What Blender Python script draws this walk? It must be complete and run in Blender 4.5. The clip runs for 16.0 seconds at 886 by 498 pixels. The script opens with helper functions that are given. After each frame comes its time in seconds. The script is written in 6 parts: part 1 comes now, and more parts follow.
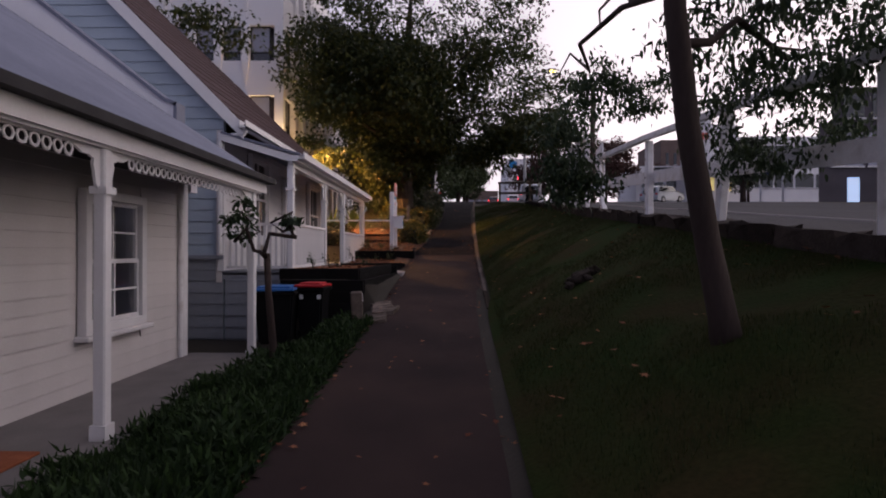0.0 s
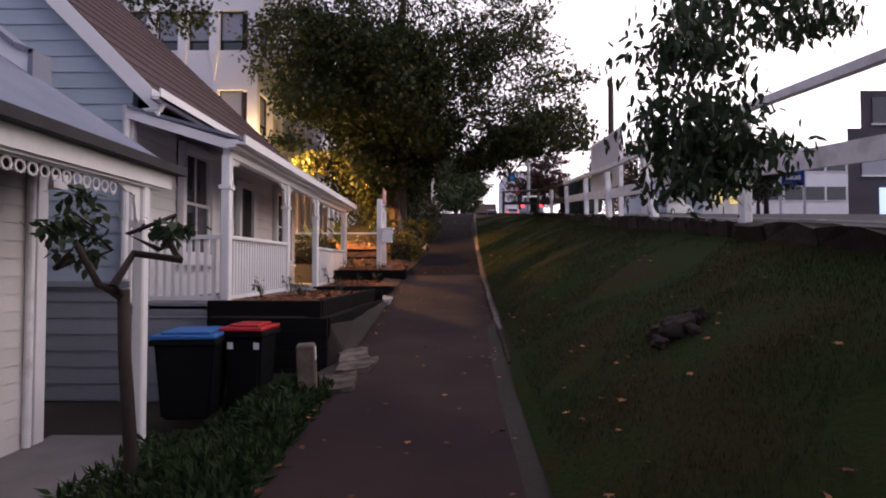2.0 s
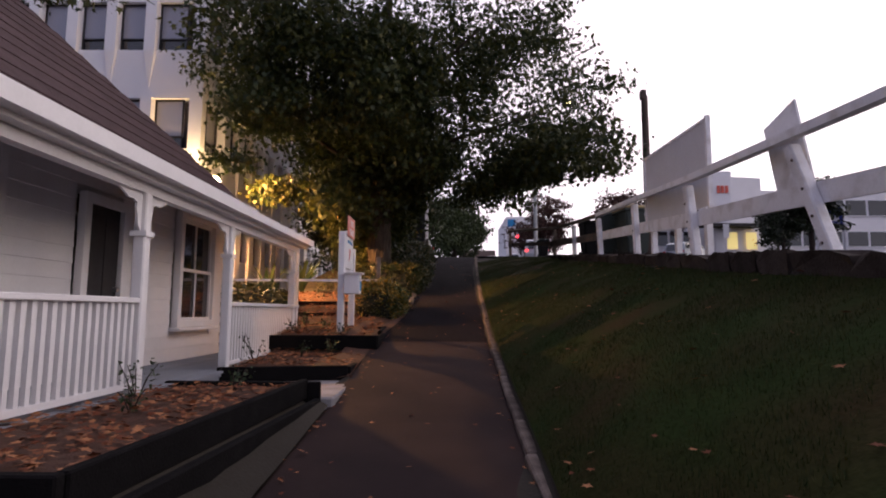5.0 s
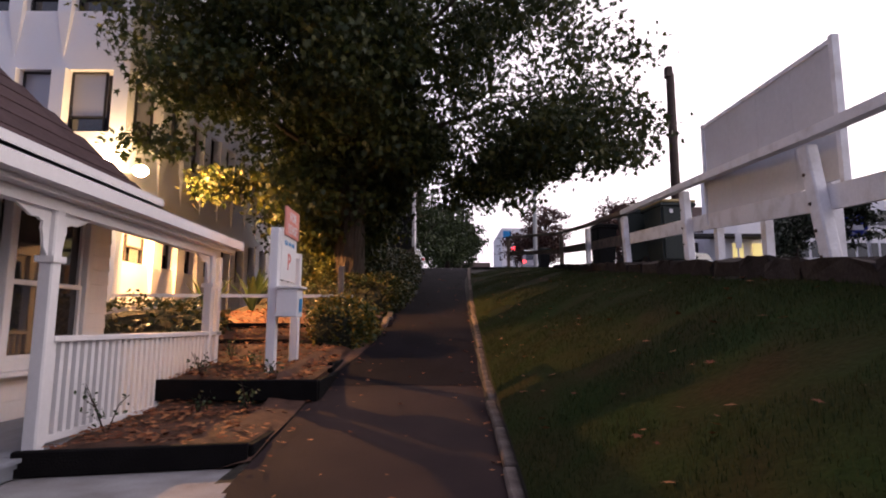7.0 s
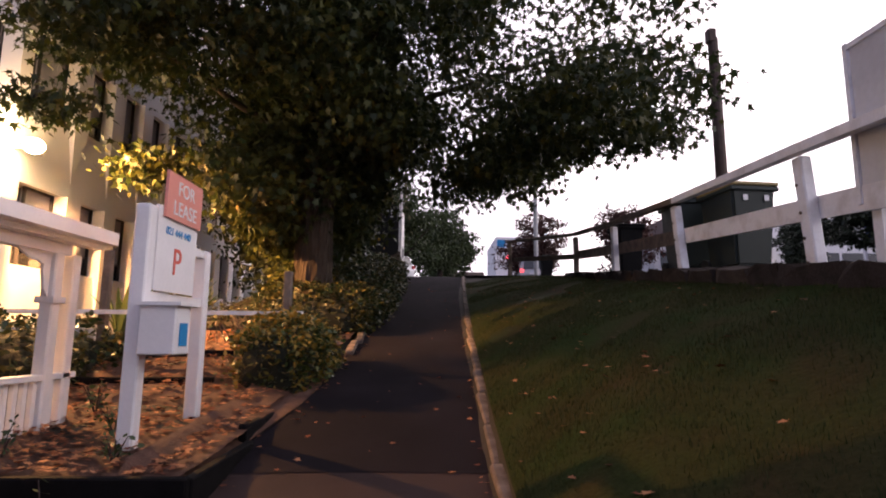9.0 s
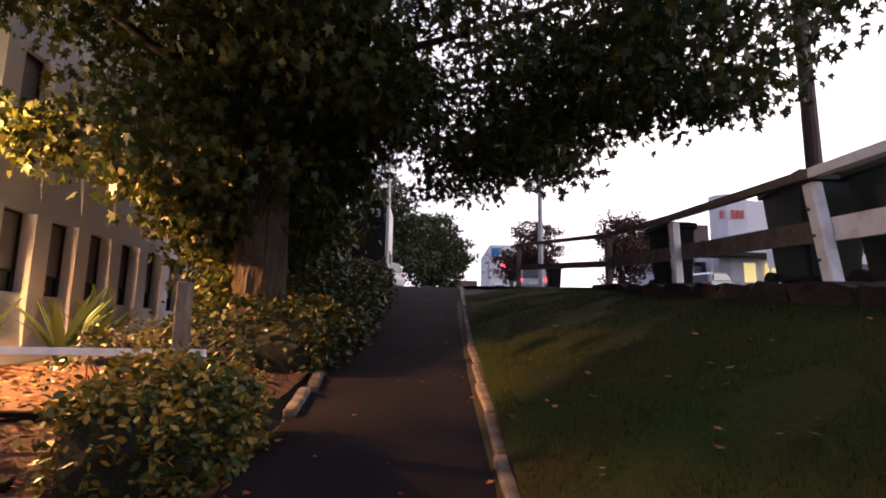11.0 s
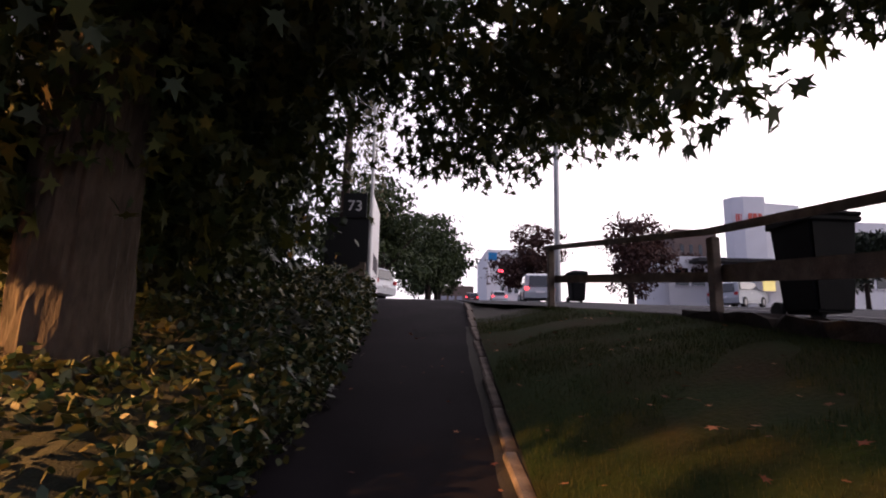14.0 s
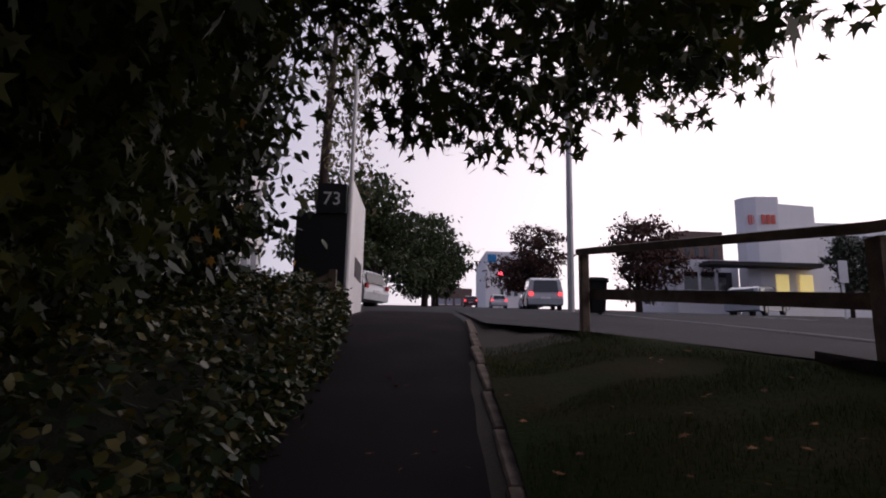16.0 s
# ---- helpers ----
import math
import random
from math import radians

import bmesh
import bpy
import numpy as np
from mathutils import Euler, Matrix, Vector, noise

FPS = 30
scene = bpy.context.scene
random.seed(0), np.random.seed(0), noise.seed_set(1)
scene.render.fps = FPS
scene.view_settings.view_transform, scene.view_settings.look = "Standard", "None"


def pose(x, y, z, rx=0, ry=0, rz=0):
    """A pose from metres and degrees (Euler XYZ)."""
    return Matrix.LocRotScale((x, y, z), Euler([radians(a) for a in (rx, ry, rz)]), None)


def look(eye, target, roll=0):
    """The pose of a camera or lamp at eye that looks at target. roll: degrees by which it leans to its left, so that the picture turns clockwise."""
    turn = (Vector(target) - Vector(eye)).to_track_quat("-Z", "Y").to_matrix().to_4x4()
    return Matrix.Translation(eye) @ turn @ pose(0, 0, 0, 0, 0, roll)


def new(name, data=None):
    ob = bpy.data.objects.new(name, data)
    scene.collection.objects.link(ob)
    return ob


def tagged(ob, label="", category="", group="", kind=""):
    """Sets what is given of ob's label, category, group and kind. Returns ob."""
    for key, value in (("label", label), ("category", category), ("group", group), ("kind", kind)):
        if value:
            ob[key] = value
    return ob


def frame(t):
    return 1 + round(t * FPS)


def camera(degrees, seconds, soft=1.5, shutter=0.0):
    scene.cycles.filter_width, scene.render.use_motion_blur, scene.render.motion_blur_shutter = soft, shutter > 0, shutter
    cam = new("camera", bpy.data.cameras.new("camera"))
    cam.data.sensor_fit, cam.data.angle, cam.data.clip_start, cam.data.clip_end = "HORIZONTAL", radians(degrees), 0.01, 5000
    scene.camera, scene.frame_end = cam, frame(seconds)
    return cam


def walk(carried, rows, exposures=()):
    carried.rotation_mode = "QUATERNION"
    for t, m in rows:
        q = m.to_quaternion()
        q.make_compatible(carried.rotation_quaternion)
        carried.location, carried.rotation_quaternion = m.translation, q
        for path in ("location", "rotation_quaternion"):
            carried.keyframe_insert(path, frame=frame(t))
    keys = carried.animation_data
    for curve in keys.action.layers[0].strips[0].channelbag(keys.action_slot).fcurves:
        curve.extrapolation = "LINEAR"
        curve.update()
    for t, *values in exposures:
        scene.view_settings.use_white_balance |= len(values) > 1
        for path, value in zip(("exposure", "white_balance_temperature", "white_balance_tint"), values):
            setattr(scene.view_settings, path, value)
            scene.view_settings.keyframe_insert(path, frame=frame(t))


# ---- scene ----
cam = camera(76.0, 16.0, soft=1.95)
METRES, EYE, TILT, LEAN, TURN = 22.0, 1.45, 0.0, 0.0, 1.0
ROWS = [
    (0.0, 0.0, 0.0, 0.0, -0.0, 0.2, -0.08),
    (0.5, -0.0003, 0.0341, -0.0006, -0.11, 0.46, -0.1),
    (1.0, 0.0009, 0.0665, 0.002, -0.22, 0.64, -0.15),
    (1.5, -0.0002, 0.1005, 0.0042, -0.27, 1.0, -0.11),
    (2.0, -0.0013, 0.1319, 0.0058, -0.31, 1.6, -0.11),
    (2.5, -0.0005, 0.1654, 0.0083, -0.37, 2.59, -0.2),
    (3.0, -0.0006, 0.1972, 0.0111, -0.35, 3.6, -0.26),
    (5.5, 0.0094, 0.36, 0.0189, -0.53, 6.74, -0.22),
    (6.0, 0.0129, 0.3931, 0.0213, -0.63, 7.08, -0.17),
    (6.5, 0.0148, 0.4253, 0.0239, -0.76, 7.34, -0.26),
    (7.0, 0.0176, 0.4577, 0.0269, -0.97, 7.58, -0.26),
    (7.5, 0.0181, 0.4896, 0.0288, -1.15, 7.8, -0.3),
    (8.0, 0.0217, 0.5199, 0.0322, -1.38, 8.03, -0.39),
    (8.5, 0.0223, 0.5511, 0.0342, -1.49, 8.3, -0.4),
    (9.0, 0.0236, 0.5814, 0.0376, -1.69, 8.56, -0.48),
    (11.5, 0.0247, 0.7412, 0.0558, -2.63, 9.54, -0.88),
    (12.0, 0.0237, 0.7713, 0.0582, -2.7, 9.66, -0.91),
    (12.5, 0.0236, 0.7981, 0.0634, -2.77, 9.73, -0.95),
    (13.0, 0.0252, 0.8275, 0.0712, -2.87, 9.76, -1.04),
    (13.5, 0.0252, 0.8556, 0.0764, -2.99, 9.78, -1.04),
    (14.0, 0.0278, 0.8822, 0.0808, -3.04, 9.86, -1.07),
    (14.5, 0.0294, 0.9085, 0.0851, -3.13, 9.92, -1.1),
    (15.0, 0.0326, 0.9336, 0.0916, -3.15, 9.96, -1.14),
    (15.5, 0.0352, 0.9617, 0.0974, -3.2, 9.99, -1.12),
    (16.0, 0.0349, 0.9913, 0.101, -3.25, 10.02, -1.24),
]
walk(cam, [(t, pose(0, 0, EYE, TILT, LEAN, TURN) @ pose(METRES * x, METRES * y, METRES * z, 90 + pitch, roll, yaw)) for t, x, y, z, yaw, pitch, roll in ROWS],
     [(0.0, -0.5), (0.6, -0.2), (1.2, 0.12), (2.3, 0.15), (3.0, 0.0), (5.5, -0.14), (8.0, 0.2), (12.5, 0.15), (14.5, -0.05), (15.2, -0.25), (16.0, -0.55)])

# ---- world, light ----
SKY_STRENGTH, SUN_STRENGTH = 0.148, 0.28
world = bpy.data.worlds.new("dusk_sky")
scene.world = world
world.use_nodes = True
wn, wl = world.node_tree.nodes, world.node_tree.links
sky = wn.new("ShaderNodeTexSky")
sky.sky_type = "NISHITA"
sky.sun_disc = False
sky.sun_elevation, sky.sun_rotation = radians(14), radians(100)
sky.dust_density, sky.ozone_density, sky.air_density = 3.0, 2.0, 1.0
haze = wn.new("ShaderNodeMix")
haze.data_type = "RGBA"
haze.inputs[0].default_value = 0.82
facing = wn.new("ShaderNodeVectorMath")
facing.operation = "DOT_PRODUCT"
facing.inputs[1].default_value = (0.86, 0.5, -0.1)
sky_dir = wn.new("ShaderNodeTexCoord")
wl.new(sky_dir.outputs["Generated"], facing.inputs[0])
side = wn.new("ShaderNodeMapRange")
side.interpolation_type = "SMOOTHSTEP"
side.inputs[1].default_value, side.inputs[2].default_value = -0.15, 0.95
wl.new(facing.outputs["Value"], side.inputs[0])
dusk = wn.new("ShaderNodeMix")
dusk.data_type = "RGBA"
dusk.inputs[6].default_value, dusk.inputs[7].default_value = (3.9, 3.8, 5.4, 1), (16.0, 13.8, 14.4, 1)
wl.new(side.outputs[0], dusk.inputs[0])
wl.new(dusk.outputs[2], haze.inputs[7])
wl.new(sky.outputs[0], haze.inputs[6])
wl.new(haze.outputs[2], wn["Background"].inputs[0])
wn["Background"].inputs[1].default_value = SKY_STRENGTH
sun = new("sun", bpy.data.lights.new("sun", "SUN"))
sun.data.energy, sun.data.angle, sun.data.color = SUN_STRENGTH, radians(25), (1.0, 0.92, 0.9)
sun.matrix_world = look((20, -6, 14), (0, 6, 0))
for beam_at, beam_to, watts, cone in (((-6.02, 21.36, 5.12), (-3.0, 25.6, 1.3), 5400, 113), ((-6.72, 21.2, 5.2), (-4.6, 19.4, 1.5), 3300, 78)):
    flood = new("floodlight_beam", bpy.data.lights.new("floodlight_beam", "SPOT"))
    flood.data.energy, flood.data.color, flood.data.shadow_soft_size = watts, (1.0, 0.46, 0.15), 0.05
    flood.data.spot_size, flood.data.spot_blend = radians(cone), 0.18
    flood.matrix_world = look(beam_at, beam_to)


# ---- materials ----
def mat(name, base, rough=0.7, var=0.15, scale=6.0, grain=60.0, bump=0.15, metal=0.0, tint=None, random_var=0.0, stain=0.5, spec=0.3, stretch=(1, 1, 1)):
    """A surface whose colour wanders at two scales, with fine relief."""
    m = bpy.data.materials.new(name)
    m.use_nodes = True
    n, l = m.node_tree.nodes, m.node_tree.links
    bsdf = n["Principled BSDF"]
    bsdf.inputs["Metallic"].default_value = metal
    bsdf.inputs["Specular IOR Level"].default_value = spec
    co = n.new("ShaderNodeTexCoord")
    mp = n.new("ShaderNodeMapping")
    mp.inputs["Scale"].default_value = stretch
    l.new(co.outputs["Object"], mp.inputs[0])
    big, small = n.new("ShaderNodeTexNoise"), n.new("ShaderNodeTexNoise")
    big.inputs["Scale"].default_value, big.inputs["Detail"].default_value = scale, 5
    small.inputs["Scale"].default_value, small.inputs["Detail"].default_value = grain, 3
    l.new(mp.outputs[0], big.inputs[0])
    l.new(mp.outputs[0], small.inputs[0])
    dark = tuple(c * (1 - var) for c in base) if tint is None else tint
    mix = n.new("ShaderNodeMix")
    mix.data_type = "RGBA"
    mix.inputs[6].default_value, mix.inputs[7].default_value = (*base, 1), (*dark, 1)
    ramp = n.new("ShaderNodeValToRGB")
    ramp.color_ramp.elements[0].position, ramp.color_ramp.elements[1].position = stain - 0.17, stain + 0.17
    l.new(big.outputs[0], ramp.inputs[0])
    l.new(ramp.outputs[0], mix.inputs[0])
    hsv = n.new("ShaderNodeHueSaturation")
    l.new(mix.outputs[2], hsv.inputs["Color"])
    mr = n.new("ShaderNodeMapRange")
    mr.inputs[3].default_value, mr.inputs[4].default_value = 1 - var, 1 + var
    l.new(small.outputs[0], mr.inputs[0])
    if random_var:
        oi = n.new("ShaderNodeObjectInfo")
        mo = n.new("ShaderNodeMapRange")
        mo.inputs[3].default_value, mo.inputs[4].default_value = 1 - random_var, 1 + random_var
        l.new(oi.outputs["Random"], mo.inputs[0])
        mu = n.new("ShaderNodeMath")
        mu.operation = "MULTIPLY"
        l.new(mr.outputs[0], mu.inputs[0])
        l.new(mo.outputs[0], mu.inputs[1])
        l.new(mu.outputs[0], hsv.inputs["Value"])
    else:
        l.new(mr.outputs[0], hsv.inputs["Value"])
    l.new(hsv.outputs[0], bsdf.inputs["Base Color"])
    rr = n.new("ShaderNodeMapRange")
    rr.inputs[3].default_value, rr.inputs[4].default_value = max(0.02, rough - 0.1), min(1, rough + 0.1)
    l.new(big.outputs[0], rr.inputs[0])
    l.new(rr.outputs[0], bsdf.inputs["Roughness"])
    if bump:
        b = n.new("ShaderNodeBump")
        b.inputs["Strength"].default_value, b.inputs["Distance"].default_value = bump, 0.01
        l.new(small.outputs[0], b.inputs["Height"])
        l.new(b.outputs[0], bsdf.inputs["Normal"])
    return m


def leaf_mat(name, base, other, rough=0.55, through_light=0.25):
    """Leaves: each one a little different, letting some light through."""
    m = bpy.data.materials.new(name)
    m.use_nodes = True
    n, l = m.node_tree.nodes, m.node_tree.links
    bsdf = n["Principled BSDF"]
    geo = n.new("ShaderNodeNewGeometry")
    ramp = n.new("ShaderNodeValToRGB")
    ramp.color_ramp.elements[0].color, ramp.color_ramp.elements[1].color = (*base, 1), (*other, 1)
    ramp.color_ramp.elements[0].position, ramp.color_ramp.elements[1].position = 0.3, 1.0
    l.new(geo.outputs["Random Per Island"], ramp.inputs[0])
    l.new(ramp.outputs[0], bsdf.inputs["Base Color"])
    bsdf.inputs["Roughness"].default_value = rough
    bsdf.inputs["Specular IOR Level"].default_value = 0.3
    tr = n.new("ShaderNodeBsdfTranslucent")
    l.new(ramp.outputs[0], tr.inputs[0])
    mix = n.new("ShaderNodeMixShader")
    mix.inputs[0].default_value = through_light
    l.new(bsdf.outputs[0], mix.inputs[1])
    l.new(tr.outputs[0], mix.inputs[2])
    l.new(mix.outputs[0], n["Material Output"].inputs[0])
    return m


def glow(name, colour, strength):
    m = bpy.data.materials.new(name)
    m.use_nodes = True
    b = m.node_tree.nodes["Principled BSDF"]
    b.inputs["Base Color"].default_value = (*colour, 1)
    b.inputs["Emission Color"].default_value = (*colour, 1)
    b.inputs["Emission Strength"].default_value = strength
    return m


def glass(name, colour, rough=0.05):
    m = bpy.data.materials.new(name)
    m.use_nodes = True
    b = m.node_tree.nodes["Principled BSDF"]
    b.inputs["Base Color"].default_value = (*colour, 1)
    b.inputs["Roughness"].default_value = rough
    b.inputs["Specular IOR Level"].default_value = 0.6
    b.inputs["Coat Weight"].default_value = 0.4
    b.inputs["Coat Roughness"].default_value = 0.03
    return m


M_WHITE = mat("white_paint", (0.74, 0.72, 0.74), 0.5, 0.06, 3, 40, 0.08, stretch=(1, 1, 1))
M_WHITE_WORN = mat("worn_white_paint", (0.78, 0.76, 0.78), 0.6, 0.1, 5, 45, 0.2, tint=(0.5, 0.46, 0.44), stain=0.64)
M_BOARD = mat("cream_weatherboard", (0.62, 0.58, 0.58), 0.6, 0.06, 2.5, 50, 0.12, random_var=0.04, stretch=(1, 0.2, 1))
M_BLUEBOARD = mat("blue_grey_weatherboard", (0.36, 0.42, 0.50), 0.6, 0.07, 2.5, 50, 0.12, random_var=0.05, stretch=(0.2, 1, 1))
# Darker copy of the blue-grey boards: shade under the villa is in the colour.
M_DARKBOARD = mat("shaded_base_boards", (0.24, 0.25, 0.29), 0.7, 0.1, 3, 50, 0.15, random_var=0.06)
M_IRON = mat("painted_roof_iron", (0.17, 0.18, 0.24), 0.55, 0.12, 2, 30, 0.1)
M_SHINGLE = mat("brown_roof_tiles", (0.085, 0.056, 0.058), 0.85, 0.22, 3, 40, 0.4, random_var=0.12, spec=0.15)
# Dark finish of gutters and doors; doubles as shade on ceiling and room.
M_DARK = mat("dark_finish_and_shade", (0.035, 0.032, 0.035), 0.75, 0.2, 4, 50, 0.2)
M_PLASTER = mat("white_render", (0.78, 0.76, 0.79), 0.8, 0.05, 0.8, 60, 0.15)
M_CONCRETE = mat("concrete", (0.2, 0.185, 0.185), 0.9, 0.18, 2.5, 70, 0.35, spec=0.1)
M_SLAB = mat("pale_concrete_slab", (0.34, 0.33, 0.34), 0.9, 0.15, 3, 70, 0.3, tint=(0.24, 0.22, 0.22), spec=0.1)
M_MOSSKERB = mat("earth_covered_edging", (0.06, 0.044, 0.036), 0.95, 0.35, 5, 50, 0.6, tint=(0.025, 0.022, 0.014), random_var=0.3, spec=0.05)
M_KERB = mat("old_kerb_concrete", (0.21, 0.165, 0.14), 0.9, 0.3, 5, 60, 0.5, tint=(0.07, 0.055, 0.045), random_var=0.3, spec=0.1)
M_ASPHALT = mat("asphalt", (0.046, 0.028, 0.025), 0.9, 0.25, 0.9, 120, 0.6, tint=(0.027, 0.018, 0.018), spec=0.12)
M_ASPHALT_UPPER = mat("dark_asphalt", (0.015, 0.0115, 0.0145), 0.95, 0.25, 1.1, 120, 0.6, tint=(0.01, 0.008, 0.01), spec=0.06)
M_ROAD = mat("road_asphalt", (0.034, 0.032, 0.038), 0.85, 0.15, 0.5, 140, 0.4, spec=0.15)
M_SOIL = mat("mulch_soil", (0.1, 0.05, 0.034), 0.95, 0.35, 9, 70, 0.9)
M_EARTH = mat("earth", (0.04, 0.033, 0.025), 0.95, 0.3, 0.6, 40, 0.6)
M_LAWN = mat("lawn_turf", (0.018, 0.03, 0.007), 0.95, 0.5, 1.3, 28, 1.0, tint=(0.034, 0.024, 0.01), stain=0.55, spec=0.05)
M_SLEEPER = mat("tarred_timber_sleeper", (0.008, 0.007, 0.0075), 0.9, 0.25, 6, 60, 0.5, random_var=0.2, spec=0.1)
M_STONE = mat("rough_wall_stone", (0.05, 0.04, 0.036), 0.95, 0.4, 6, 40, 0.8, random_var=0.4, spec=0.1)
M_RAWWOOD = mat("weathered_timber", (0.17, 0.13, 0.105), 0.85, 0.3, 7, 50, 0.5, tint=(0.09, 0.07, 0.06))
M_BARK = mat("ridged_bark", (0.05, 0.035, 0.025), 0.95, 0.45, 10, 35, 1.0, stretch=(1, 1, 0.35))
M_BARK_SMOOTH = mat("smooth_dark_bark", (0.05, 0.034, 0.03), 0.9, 0.25, 6, 40, 0.5, stretch=(1, 1, 0.3))
M_STUMP = mat("rotten_stump_wood", (0.055, 0.042, 0.036), 0.95, 0.35, 7, 45, 0.4, tint=(0.016, 0.013, 0.01), spec=0.1)
M_BINGREY = mat("black_bin_plastic", (0.007, 0.007, 0.008), 0.7, 0.15, 5, 90, 0.1, spec=0.08)
M_BINGREEN = mat("dark_green_bin_plastic", (0.02, 0.028, 0.026), 0.45, 0.12, 5, 90, 0.1)
M_BLUE = mat("blue_lid_plastic", (0.03, 0.13, 0.38), 0.4, 0.08, 5, 60, 0.05)
M_RED = mat("red_lid_plastic", (0.42, 0.02, 0.025), 0.4, 0.08, 5, 60, 0.05)
M_YELLOWLID = mat("faded_yellow_lid", (0.36, 0.27, 0.12), 0.5, 0.1, 5, 60, 0.05)
M_STEEL = mat("galvanised_steel", (0.34, 0.34, 0.36), 0.45, 0.1, 6, 60, 0.05, metal=0.6)
M_RUST = mat("brown_pole_paint", (0.09, 0.06, 0.05), 0.7, 0.25, 8, 50, 0.2)
def clear_glass(name):
    m = glass(name, (0.9, 0.92, 0.92), 0.02)
    b = m.node_tree.nodes["Principled BSDF"]
    b.inputs["Transmission Weight"].default_value, b.inputs["IOR"].default_value = 1.0, 1.25
    return m


M_CLEAR = clear_glass("clear_window_glass")
M_CURTAIN = mat("net_curtain", (0.5, 0.48, 0.5), 0.9, 0.08, 4, 50, 0.1)
M_GLASS = glass("dark_window_glass", (0.02, 0.02, 0.024))
M_GLASS_BLIND = glass("window_glass_with_blinds", (0.26, 0.26, 0.32), 0.15)
M_GLASS_NET = glass("window_glass_with_curtain", (0.22, 0.21, 0.22), 0.2)
M_CARPAINT_W = mat("white_car_paint", (0.62, 0.63, 0.66), 0.25, 0.03, 3, 60, 0.0, spec=0.6)
M_CARPAINT_S = mat("silver_car_paint", (0.38, 0.4, 0.44), 0.25, 0.03, 3, 60, 0.0, spec=0.6)
M_CARPAINT_R = mat("dark_red_car_paint", (0.12, 0.05, 0.05), 0.25, 0.03, 3, 60, 0.0, spec=0.6)
M_TYRE = mat("tyre_rubber", (0.018, 0.018, 0.018), 0.85, 0.1, 6, 60, 0.1)
M_SIGNBACK = mat("aluminium_sign_back", (0.62, 0.61, 0.64), 0.45, 0.1, 1.6, 20, 0.05, metal=0.15)
M_SIGNRED = mat("faded_red_sign_paint", (0.62, 0.12, 0.09), 0.5, 0.06, 4, 40, 0.05)
M_SIGNRED_DARK = mat("rust_coir", (0.3, 0.09, 0.04), 0.9, 0.25, 8, 60, 0.6)
M_SIGNPINK = mat("salmon_sign_board", (0.68, 0.27, 0.22), 0.5, 0.05, 4, 40, 0.05)
M_SIGNBLUE = mat("blue_sign_paint", (0.02, 0.22, 0.5), 0.45, 0.05, 4, 40, 0.05)
M_NAVY = mat("navy_sign_paint", (0.03, 0.05, 0.3), 0.45, 0.05, 4, 40, 0.05)
M_BLACKSIGN = mat("black_sign_panel", (0.012, 0.012, 0.014), 0.4, 0.1, 4, 40, 0.05)
M_BRICKFAR = mat("dark_far_cladding", (0.07, 0.062, 0.075), 0.8, 0.15, 1, 20, 0.2)
M_BROWNFAR = mat("brown_far_wall", (0.14, 0.1, 0.09), 0.8, 0.15, 1, 20, 0.2)
L_BIG = leaf_mat("liquidambar_leaf", (0.02, 0.032, 0.009), (0.07, 0.072, 0.014), 0.5, 0.27)
L_YOUNG = leaf_mat("young_tree_leaf", (0.026, 0.045, 0.022), (0.06, 0.085, 0.035))
# Yellow end of the range stands for the floodlight's gold on the hedge.
L_HEDGE = leaf_mat("hedge_leaf", (0.014, 0.03, 0.011), (0.1, 0.08, 0.02), 0.42, 0.12)
L_YELLOW = leaf_mat("yellowed_leaf", (0.3, 0.15, 0.03), (0.45, 0.28, 0.05), 0.5, 0.3)
# Gold end mixes real yellowing with the floodlight's warm glow.
L_SHRUB = leaf_mat("floodlit_golden_leaf", (0.035, 0.055, 0.014), (0.3, 0.19, 0.035), 0.4, 0.15)
# Ivy brightened to yellow-green, so the colour carries the floodlight on it.
L_IVY = leaf_mat("floodlit_ivy_leaf", (0.07, 0.085, 0.02), (0.17, 0.16, 0.04), 0.5, 0.25)
L_DARK = leaf_mat("dark_evergreen_leaf", (0.014, 0.021, 0.012), (0.03, 0.04, 0.018), 0.5, 0.1)
L_FAR = leaf_mat("far_tree_leaf", (0.03, 0.045, 0.016), (0.06, 0.078, 0.028))
L_FARRED = leaf_mat("copper_tree_leaf", (0.05, 0.022, 0.02), (0.1, 0.048, 0.036))
L_LITTER = leaf_mat("fallen_leaf", (0.13, 0.036, 0.015), (0.42, 0.18, 0.08), 0.85, 0.05)
L_GRASS = leaf_mat("grass_blade", (0.017, 0.032, 0.007), (0.066, 0.064, 0.018), 0.8, 0.25)
L_VERGE = leaf_mat("long_grass_blade", (0.012, 0.026, 0.007), (0.034, 0.064, 0.016), 0.8, 0.2)
L_FLAX = leaf_mat("strap_leaf", (0.06, 0.09, 0.035), (0.12, 0.15, 0.06), 0.4, 0.15)
G_FLOOD = glow("flood_lamp_glass", (1.0, 0.66, 0.32), 160)
G_RED = glow("red_signal_lens", (1.0, 0.03, 0.05), 12)
G_TAIL = glow("tail_light_lens", (1.0, 0.05, 0.06), 4)
G_HEAD = glow("headlight_lens", (1.0, 0.95, 0.9), 14)
G_WINDOW = glow("lit_window", (1.0, 0.78, 0.3), 0.6)
G_SODIUM = glow("sodium_lamp_glass", (1.0, 0.72, 0.2), 14)
G_COOL = glow("lit_shopfront", (0.55, 0.7, 1.0), 0.8)


